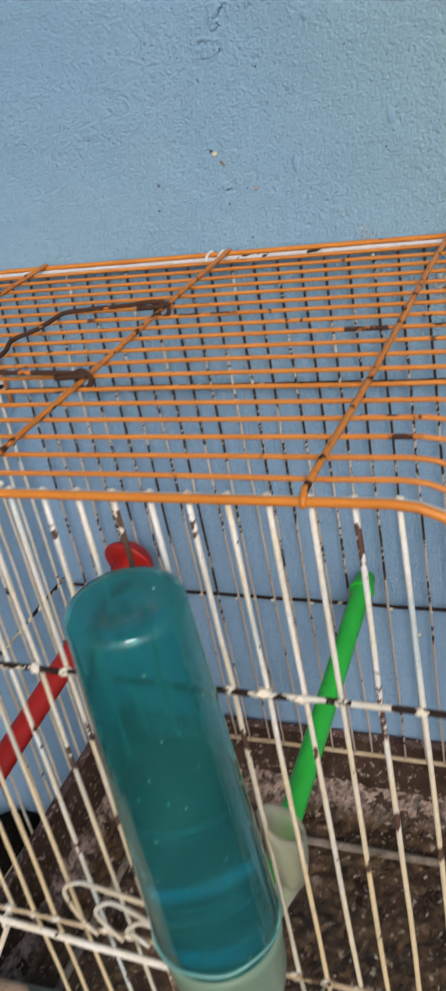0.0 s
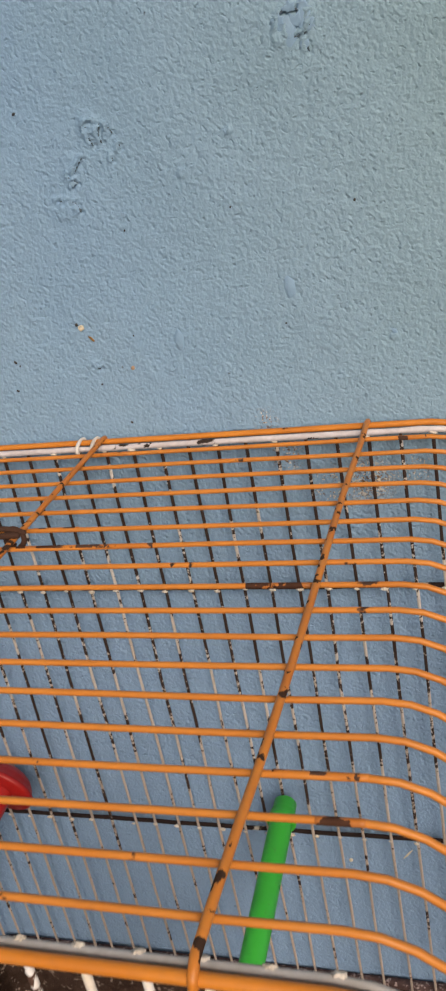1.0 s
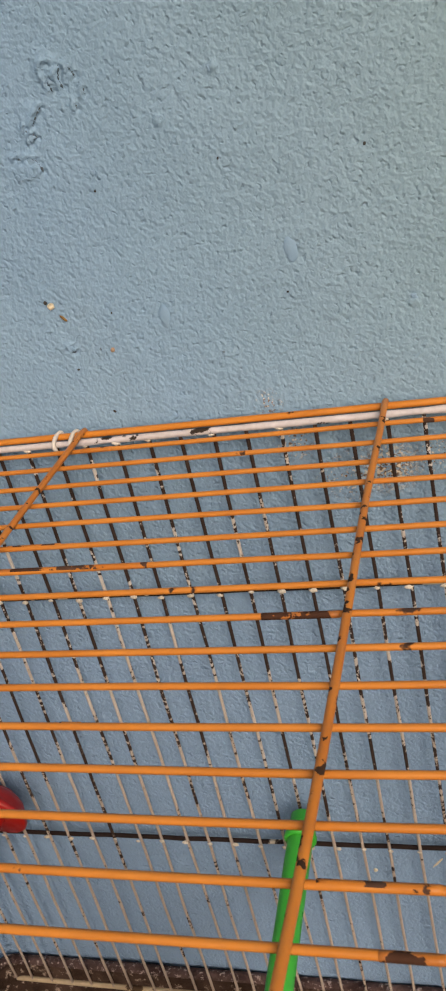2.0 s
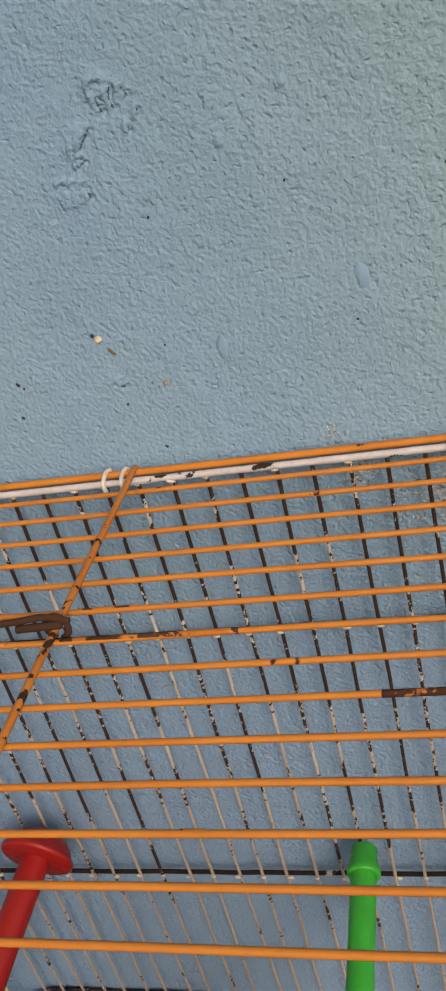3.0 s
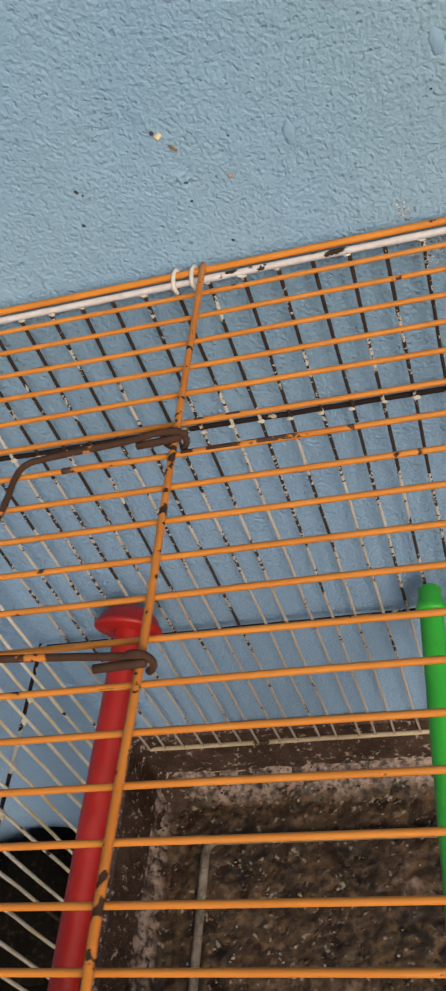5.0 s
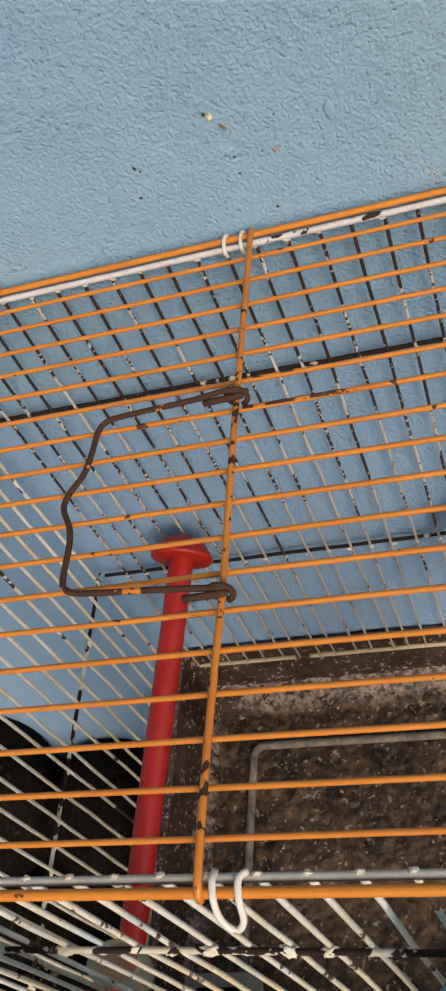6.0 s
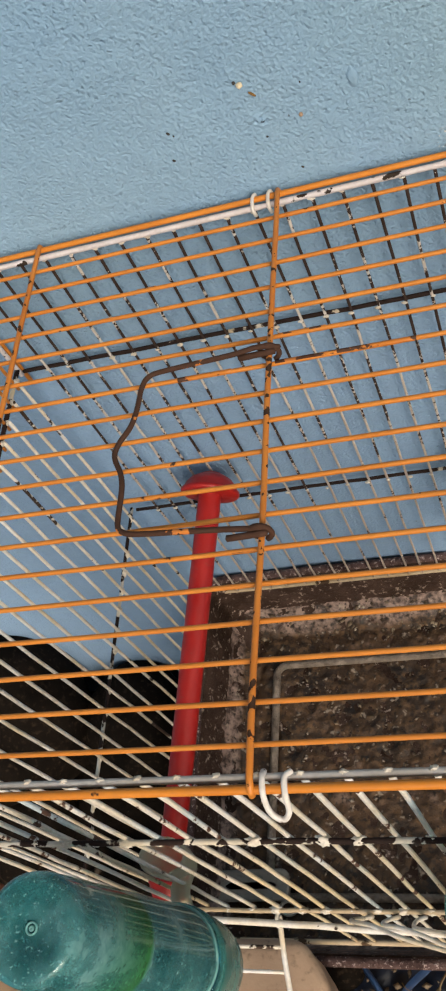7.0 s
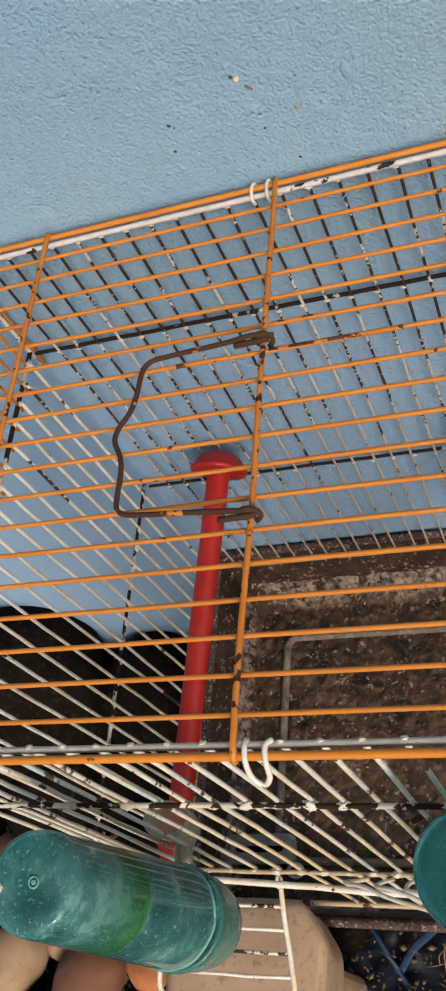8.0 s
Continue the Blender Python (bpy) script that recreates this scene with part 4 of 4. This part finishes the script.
# ---------- perches ----------
def build_perch(name, a, b, r, mat, label, flange):
    """Plastic perch with a plug at each end that grips the bars."""
    a, b = Vector(a), Vector(b)
    d = (b - a)
    m = Matrix.Translation(a) @ d.to_track_quat("Z", "X").to_matrix().to_4x4()
    L = d.length
    bm = bmesh.new()
    prof = [(0, 0), (r * 0.8, 0), (r, r * 0.2)] + [(r * (1 + 0.012 * math.sin(k * 2.1)), L * k / 18) for k in range(1, 18)] + [(r, L - r * 0.2), (r * 0.8, L), (0, L)]
    lathe(bm, prof, 20, m)
    ob = thing(name, bm, mat, label, "perch", "perches in the cage")
    if flange:
        for z0, wide in ((0.002, max(flange * 0.62, r * 1.2)), (L - 0.016, flange)):
            bm = bmesh.new()
            prof = [(r * 1.01, 0.0), (wide * 0.94, 0.0), (wide, 0.0010), (wide, 0.0032), (wide * 0.93, 0.0042), (wide * 0.86, 0.0075), (wide * 0.70, 0.0115), (wide * 0.48, 0.0142), (r * 0.2, 0.0150)]
            if z0 < 0.01:
                prof = [(q, 0.0150 - h) for q, h in reversed(prof)]
            lathe(bm, [(q, z0 + h) for q, h in prof], 28, m)
            part("end_plug", bm, mat, ob)
    return ob


build_perch("perch", (-0.1500, 0.006, 0.1150), (-0.1142, DEPTH - 0.007, 0.1825), 0.0080, RED, "red plastic perch across the cage, plugged to the bars", 0.0205)
build_perch("perch", (0.0622, 0.006, 0.1353), (0.0608, DEPTH - 0.007, 0.1700), 0.0066, GREEN, "bright green plastic perch across the cage", 0.0085)


# ---------- bottles ----------
def build_bottle(x, y, top, sticker, neck):
    """Upturned drinking bottle: tapered body, water, cap and drinking spout."""
    bottle = empty("water_bottle", "teal translucent plastic drinking bottle hung upside down on the bars", "bottle", (x, y, top - 0.235), "drinking bottles")
    z1 = 0.235            # the bottle's own foot, now uppermost
    r_foot, r_neck = (0.0202, 0.0250) if sticker else (0.0207, 0.0270)
    body = [(0.0, z1 - 0.0030), (0.004, z1 - 0.0029), (0.0075, z1 - 0.0020), (0.013, z1 - 0.0008), (0.0175, z1), (r_foot * 0.965, z1 - 0.0018), (r_foot, z1 - 0.006)]
    n = 12
    for k in range(1, n + 1):
        z = z1 - 0.006 - (z1 - 0.006 - neck) * k / n
        body.append((r_foot + (r_neck - r_foot) * k / n, z))
    body += [(r_neck * 0.985, neck - 0.003), (r_neck * 0.93, neck - 0.007), (0.0245, neck - 0.008)]
    wall_t = 0.0011
    inside = [(max(r - wall_t, 0.0), z - (wall_t if k < 6 else 0.0)) for k, (r, z) in enumerate(body)]
    bm = bmesh.new()
    lathe(bm, body + list(reversed(inside)), 48)
    part("body", bm, TEAL_SCUFFED if sticker else TEAL, bottle)
    # water fills the lower part
    bm = bmesh.new()
    lvl = 0.176 if sticker else 0.147
    f = lambda z: r_foot + (r_neck - r_foot) * (z1 - 0.006 - z) / (z1 - 0.006 - neck) - wall_t - 0.0004
    lathe(bm, [(0, lvl), (f(lvl), lvl + 0.0004)] + [(f(z), z) for z in (0.14, 0.12, 0.10, 0.08, neck + 0.001)] + [(0.020, neck - 0.006), (0, neck - 0.006)], 40)
    part("water", bm, WATER, bottle, "blue-green water")
    if not sticker:
        bm = bmesh.new()
        lathe(bm, [(0.0, lvl + 0.0010), (f(lvl) - 0.0012, lvl + 0.0010), (f(lvl) - 0.0003, lvl + 0.0016), (f(lvl) - 0.0003, lvl + 0.0007), (0.0, lvl + 0.0006)], 40)
        part("surface_film", bm, SCUM, bottle, "dark film on the water's surface")
    bm = bmesh.new()
    cap = [(0.0, 0.0), (0.018, 0.0), (0.0225, 0.004), (0.0245, 0.016), (0.0256, 0.036), (0.0262, 0.040), (0.0262, 0.0440), (0.0250, 0.0450), (0.0235, 0.0440),
           (0.0235, 0.016), (0.0, 0.012)]
    lathe(bm, [(q, h + neck - 0.052) for q, h in cap], 40)
    part("cap", bm, FROST_TEAL if sticker else FROST, bottle, "frosted teal screw cap" if sticker else "frosted pale green screw cap")
    # drinking cup that stands inside the bars, on a stem from the cap
    bm = bmesh.new()
    cx, cy, z0, z1c = (-0.014 if sticker else 0.019), -y + 0.018, 0.040, 0.092
    outer, inner = [], []
    n = 24
    for f, rr in ((0.0, 0.30), (0.05, 0.55), (0.25, 0.78), (0.55, 0.95), (0.85, 1.0), (1.0, 1.0)):
        for shrink, rows in ((0.0, outer), (0.0009, inner)):
            ring = []
            for k in range(n):
                a = math.tau * k / n
                slant = 0.020 * f * (0.5 - 0.5 * math.cos(a - radians(215)))
                ring.append(bm.verts.new((cx + (0.0092 * rr - shrink) * math.cos(a), cy + (0.0108 * rr - shrink) * math.sin(a), z0 + (z1c - z0) * f - slant + (shrink if f == 0 else 0))))
            rows.append(ring)
    for rows in (outer, inner):
        for a, b in zip(rows, rows[1:]):
            for k in range(n):
                bm.faces.new((a[k], a[(k + 1) % n], b[(k + 1) % n], b[k]))
        bm.faces.new(rows[0])
    for k in range(n):
        bm.faces.new((outer[-1][k], outer[-1][(k + 1) % n], inner[-1][(k + 1) % n], inner[-1][k]))
    part("drinking_cup", bm, CUP_PLASTIC, bottle, "frosted plastic drinking cup")
    bm = bmesh.new()
    tube(bm, smooth_path([(cx * 0.3, 0.016, neck - 0.044), (cx * 0.6, 0.5 * (0.016 + cy), neck - 0.032), (cx, cy, 0.044)], 5), 0.0052, 14)
    part("stem", bm, CUP_PLASTIC, bottle)
    if sticker:
        bm = bmesh.new()
        edge = [(0.0036, 0.2), (0.0026, 0.9), (0.0033, 1.6), (0.0022, 2.3), (0.0030, 3.1), (0.0024, 3.8), (0.0034, 4.5), (0.0021, 5.2), (0.0029, 5.8)]
        low = [bm.verts.new((-0.0150 + r * 0.75 * math.cos(a), -0.0030 + r * 1.1 * math.sin(a), z1 - 0.0012)) for r, a in edge]
        high = [bm.verts.new((v.co.x, v.co.y, z1 + 0.0003)) for v in low]
        bm.faces.new(high)
        for k in range(len(edge)):
            bm.faces.new((low[k], low[(k + 1) % len(edge)], high[(k + 1) % len(edge)], high[k]))
        part("sticker_scrap", bm, LABEL, bottle, "torn pale sticker scrap", smooth=False)
    # ring left by the mould in the middle of the foot
    bm = bmesh.new()
    for R, r in ((0.0021, 0.0004), (0.0006, 0.0005)):
        tube(bm, [(R * math.cos(math.tau * k / 20), R * math.sin(math.tau * k / 20), z1 - 0.0026) for k in range(21)], r, 6)
    part("mould_mark", bm, SCUFF if sticker else TEAL, bottle, "pale ring mark in the bottle's foot")
    # scuffed bead where the shoulder turns in
    bm = bmesh.new()
    tube(bm, [((r_neck - 0.0001) * math.cos(math.tau * k / 48), (r_neck - 0.0001) * math.sin(math.tau * k / 48), neck + 0.0005 + 0.0006 * math.sin(k * 0.9)) for k in range(49)], 0.0008, 6)
    part("shoulder_bead", bm, SCUFF, bottle, "scuffed whitish bead round the shoulder")
    return bottle


build_bottle(0.0717, -0.0207, 0.3800, False, 0.066).rotation_euler = (radians(2.9), radians(1.55), 0)
build_bottle(-0.0961, -0.0314, 0.3735, True, 0.098).rotation_euler = (radians(2.07), radians(1.24), 0)


# ---------- things on the ground ----------
def build_block(lo, hi, bevel, label, seed):
    bm = bmesh.new()
    block(bm, lo, hi, bevel, 4)
    bmesh.ops.subdivide_edges(bm, edges=bm.edges[:], cuts=5, use_grid_fill=True)
    for v in bm.verts:
        v.co += Vector([0.0034 * noise.noise(v.co * 13 + Vector((c, seed, 0))) * (0.15 if v.co.z > hi[2] - 0.002 and c == 40 else 1.0) for c in (0, 20, 40)])
    thing("stone_block", bm, BEIGE, label, "stone block", "stone blocks under the tray")


def build_stone(x, y, r, squash, mat, turn, label):
    bm = bmesh.new()
    bmesh.ops.create_icosphere(bm, subdivisions=4, radius=1.0)
    s = Vector((x * 31, y * 17, r * 100))
    for v in bm.verts:
        k = 1 + 0.16 * noise.noise(v.co * 0.9 + s) + 0.05 * noise.noise(v.co * 2.6 + s)
        v.co = Vector((v.co.x * r * 1.15, v.co.y * r * 0.92, v.co.z * r * squash)) * k
    ob = thing("stone", bm, mat, label, "stone", "rounded stones on the soil")
    ob.location = (x - 0.004, y + 0.018, GROUND + r * squash * 0.9)
    ob.rotation_euler = (0, 0, turn)
    return ob


build_block((-0.165, -0.125, GROUND - 0.004), (-0.104, -0.027, -0.0025), 0.014, "beige sandstone block with worn edges in front of the tray", 0)
build_block((-0.160, 0.020, GROUND - 0.004), (-0.040, 0.250, TRAY_FOOT - 0.001), 0.014, "beige sandstone block under the tray", 4)
build_block((0.040, 0.040, GROUND - 0.004), (0.170, 0.250, TRAY_FOOT - 0.001), 0.014, "beige sandstone block set back under the tray", 9)


def build_cut_stone():
    """A smooth five-sided stone that fills the door opening, under the flap door."""
    bm = bmesh.new()
    foot = [(-0.160, -0.006), (-0.070, -0.006), (-0.054, -0.030), (-0.053, -0.118), (-0.162, -0.118)]
    low = [bm.verts.new((x - (0.013 if x > -0.1 else 0.0), y, -0.0010)) for x, y in foot]
    high = [bm.verts.new((x, y, 0.090)) for x, y in foot]
    bm.faces.new(low[::-1])
    bm.faces.new(high)
    for k in range(5):
        bm.faces.new((low[k], low[(k + 1) % 5], high[(k + 1) % 5], high[k]))
    bmesh.ops.bevel(bm, geom=bm.edges[:], offset=0.0085, segments=4, profile=0.5, affect="EDGES")
    bmesh.ops.triangulate(bm, faces=bm.faces[:])
    bmesh.ops.subdivide_edges(bm, edges=bm.edges[:], cuts=3)
    for v in bm.verts:
        v.co += Vector([0.0016 * noise.noise(v.co * 24 + Vector((c, 7, 0))) for c in (0, 20, 40)])
    thing("cut_stone", bm, PINK_STONE, "smooth beige stone standing at the open cage door", "stone")


build_cut_stone()
# index 3: near-black stones added where deep shade lies beside the cage
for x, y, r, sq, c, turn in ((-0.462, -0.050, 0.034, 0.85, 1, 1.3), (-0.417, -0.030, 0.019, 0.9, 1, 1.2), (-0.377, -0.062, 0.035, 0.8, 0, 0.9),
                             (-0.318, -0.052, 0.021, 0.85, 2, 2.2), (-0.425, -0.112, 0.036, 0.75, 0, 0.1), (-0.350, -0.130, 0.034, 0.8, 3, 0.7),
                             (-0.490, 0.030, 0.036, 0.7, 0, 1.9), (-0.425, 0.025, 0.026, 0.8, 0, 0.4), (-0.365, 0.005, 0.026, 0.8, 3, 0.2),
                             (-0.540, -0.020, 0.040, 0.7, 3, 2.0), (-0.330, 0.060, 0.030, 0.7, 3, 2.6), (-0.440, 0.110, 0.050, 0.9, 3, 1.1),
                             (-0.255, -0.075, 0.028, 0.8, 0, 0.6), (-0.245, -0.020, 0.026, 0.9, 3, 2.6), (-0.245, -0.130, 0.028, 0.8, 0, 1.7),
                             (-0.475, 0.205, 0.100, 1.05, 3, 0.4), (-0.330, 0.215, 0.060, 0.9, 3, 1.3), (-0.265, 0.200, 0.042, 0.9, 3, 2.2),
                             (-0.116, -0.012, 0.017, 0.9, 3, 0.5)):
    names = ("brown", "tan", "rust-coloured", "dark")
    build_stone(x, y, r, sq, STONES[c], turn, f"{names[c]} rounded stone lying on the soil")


def build_strip(points, width, label):
    """A scrap of blue sheet plastic, curled."""
    bm = bmesh.new()
    pts = smooth_path(points, 5)
    rows = []
    for i, p in enumerate(pts):
        d = (pts[min(i + 1, len(pts) - 1)] - pts[max(i - 1, 0)]).normalized()
        side = d.cross(Vector((0, 0, 1))).normalized() * width
        rows.append([bm.verts.new(p - side + Vector((0, 0, 0.001))), bm.verts.new(p + Vector((0, 0, 0.003))), bm.verts.new(p + side)])
    for a, b in zip(rows, rows[1:]):
        for k in range(2):
            bm.faces.new((a[k], a[k + 1], b[k + 1], b[k]))
    bmesh.ops.solidify(bm, geom=bm.faces[:], thickness=0.0008)
    thing("plastic_scrap", bm, BLUE_STRIP, label, "plastic scrap", "plastic scraps on the soil")


g = GROUND + 0.004
build_strip([(-0.110, 0.020, g + 0.010), (-0.093, 0.000, g + 0.016), (-0.080, -0.020, g + 0.010), (-0.066, -0.038, g + 0.004)], 0.0028, "curled blue plastic strip lying on the soil")
build_strip([(-0.080, -0.028, g + 0.004), (-0.064, -0.006, g + 0.014), (-0.045, 0.010, g + 0.018), (-0.025, 0.030, g + 0.010)], 0.0030, "twisted blue plastic strip lying on the soil")
build_strip([(-0.012, 0.010, g + 0.006), (0.004, -0.020, g + 0.014), (0.020, -0.050, g + 0.004)], 0.0030, "crumpled blue plastic strip on the soil")
build_strip([(-0.075, -0.060, g), (-0.052, -0.072, g + 0.010), (-0.030, -0.074, g + 0.004)], 0.0022, "narrow blue plastic ribbon lying on the soil")


def build_sheet(x0, x1, y0, y1, seed):
    """Crumpled sheet of dark blue plastic."""
    bm = bmesh.new()
    n = 36
    grid = []
    for j in range(n + 1):
        row = []
        for i in range(n + 1):
            u, v = i / n, j / n
            p = Vector((x0 + (x1 - x0) * u, y0 + (y1 - y0) * v, 0))
            p += Vector((0.008 * noise.noise(Vector((v * 5, seed, 0))), 0.008 * noise.noise(Vector((u * 5, seed, 4))), 0))
            fold = abs(noise.noise(p * 38 + Vector((seed, 0, 0)))) + 0.5 * abs(noise.noise(p * 90 + Vector((0, seed, 0))))
            row.append(bm.verts.new((p.x, p.y, GROUND + 0.003 + 0.014 * fold)))
        grid.append(row)
    for j in range(n):
        for i in range(n):
            bm.faces.new((grid[j][i], grid[j][i + 1], grid[j + 1][i + 1], grid[j + 1][i]))
    bmesh.ops.solidify(bm, geom=bm.faces[:], thickness=0.0006)
    thing("plastic_sheet", bm, NAVY, "crumpled dark blue plastic sheet lying on the soil", "plastic sheet")


build_sheet(-0.125, 0.060, -0.085, 0.035, 2.0)


def build_paper(x, y):
    """Torn pale scrap, standing on edge."""
    bm = bmesh.new()
    rows = []
    for k in range(9):
        w = 0.0042 * (1 - 0.5 * (k / 8) ** 2) * (1 + 0.3 * noise.noise(Vector((k * 0.8, 1, 0))))
        c = Vector((x + 0.010 * k / 8 + 0.003 * noise.noise(Vector((k * 0.5, 0, 0))), y + 0.022 * k / 8, g + 0.012 + 0.010 * math.sin(k * 0.45)))
        rows.append([bm.verts.new(c + Vector((-w, 0, 0))), bm.verts.new(c + Vector((0, 0, 0.0015))), bm.verts.new(c + Vector((w, 0, 0)))])
    for a, b in zip(rows, rows[1:]):
        for k in range(2):
            bm.faces.new((a[k], a[k + 1], b[k + 1], b[k]))
    bmesh.ops.solidify(bm, geom=bm.faces[:], thickness=0.0006)
    thing("paper_scrap", bm, LABEL, "torn whitish paper scrap lying on the litter", "paper scrap")


build_paper(-0.024, -0.030)
CRUMB = make_stone("dry_tan_crumb", (0.29, 0.18, 0.10), (0.16, 0.085, 0.045))


def by_the_stones(r):
    a, q = r.uniform(0, math.tau), r.random() ** 0.7
    return -0.364 + 0.020 * q * math.cos(a), -0.026 + 0.026 * q * math.sin(a), GROUND + 0.004 + 0.022 * (1 - q), r.choice((0.8, 1.0, 1.2))


def under_the_front(r):
    return r.uniform(-0.125, 0.020), r.uniform(-0.120, 0.010), GROUND + 0.012 + r.uniform(0, 0.006), r.choice((0.5, 0.8, 1.2))


scatter("dry_crumbs", 90, by_the_stones, 0.0058, CRUMB, "heap of dry tan crumbs between the stones", "crumbs", 11, 0.75)
scatter("dry_crumbs", 260, under_the_front, 0.0032, HUSK, "dry tan crumbs strewn over the plastic sheet", "crumbs", 12, 0.7)


def build_twig(points, r):
    bm = bmesh.new()
    p = smooth_path(points, 4)
    tube(bm, p, r, 6, [1 - 0.5 * i / len(p) for i in range(len(p))])
    thing("dry_stalk", bm, STALK, "dry brown stalk lying on the soil", "stalk", "dry stalks on the soil")


r2 = random.Random(3)
for _ in range(26):
    x, y, a = r2.uniform(-0.11, 0.03), r2.uniform(-0.07, 0.02), r2.uniform(0, math.tau)
    L = r2.uniform(0.012, 0.034)
    build_twig([(x, y, g + 0.010), (x + L * 0.5 * math.cos(a), y + L * 0.5 * math.sin(a), g + r2.uniform(0.012, 0.020)), (x + L * math.cos(a + 0.2), y + L * math.sin(a + 0.2), g + 0.010)], r2.uniform(0.0005, 0.0011))


# ---------- marks stuck to the wall ----------
def build_wall_bit(name, x, z, w, h, d, mat, label, turn=0.0):
    bm = bmesh.new()
    bmesh.ops.create_icosphere(bm, subdivisions=2, radius=1.0)
    for v in bm.verts:
        v.co = Vector((v.co.x * w, v.co.y * d, v.co.z * h)) * (1 + 0.3 * noise.noise(v.co * 1.5 + Vector((x * 90, z * 90, 0))))
    ob = thing(name, bm, mat, label, "seed", "bits stuck to the wall")
    ob.location = (x, WALL_Y - 0.0004, z)
    ob.rotation_euler = (0, turn, 0)


PALE_SEED = make_stone("pale_seed", (0.68, 0.60, 0.42), (0.74, 0.68, 0.54))
BROWN_BIT = make_stone("brown_bit", (0.18, 0.10, 0.03), (0.26, 0.15, 0.05))
HUSK_BIT = make_stone("pale_brown_bit", (0.24, 0.14, 0.08), (0.44, 0.34, 0.25))
DARK_BIT = make_stone("dark_bit", (0.025, 0.025, 0.028), (0.05, 0.05, 0.05))
build_wall_bit("seed", -0.0010, 0.4562, 0.0015, 0.0015, 0.0013, PALE_SEED, "pale round seed stuck to the blue wall")
build_wall_bit("dirt_speck", -0.0030, 0.4580, 0.0008, 0.0009, 0.0005, DARK_BIT, "dark speck of dirt beside the pale seed")
build_wall_bit("husk_fragment", 0.0030, 0.4505, 0.0021, 0.0006, 0.0006, BROWN_BIT, "brown husk fragment stuck to the blue wall", 0.85)
build_wall_bit("husk_fragment", 0.0210, 0.4340, 0.0010, 0.0012, 0.0009, HUSK_BIT, "small pale brown crumb stuck to the blue wall", 0.2)
for x, z, s in ((0.0140, 0.4058, 0.0008), (0.137, 0.499, 0.0008), (0.100, 0.449, 0.0006), (-0.0410, 0.4420, 0.0010), (-0.008, 0.555, 0.0009), (-0.0440, 0.4270, 0.0009), (0.0030, 0.4270, 0.0006),
                (0.0250, 0.4500, 0.0005), (0.0320, 0.4990, 0.0006), (0.0830, 0.5030, 0.0006), (-0.0390, 0.4400, 0.0005)):
    build_wall_bit("dirt_speck", x, z, s * 1.0, s * 0.7, 0.0005, DARK_BIT, "dark speck of dirt on the blue wall", x * 60)
build_wall_bit("husk_fragment", 0.0900, 0.1110, 0.0014, 0.0016, 0.0008, PALE_SEED, "pale crumb stuck to the blue wall", 0.3)
build_wall_bit("husk_fragment", 0.1250, 0.1190, 0.0050, 0.0006, 0.0005, PALE_SEED, "thin pale straw stuck to the blue wall", -0.9)
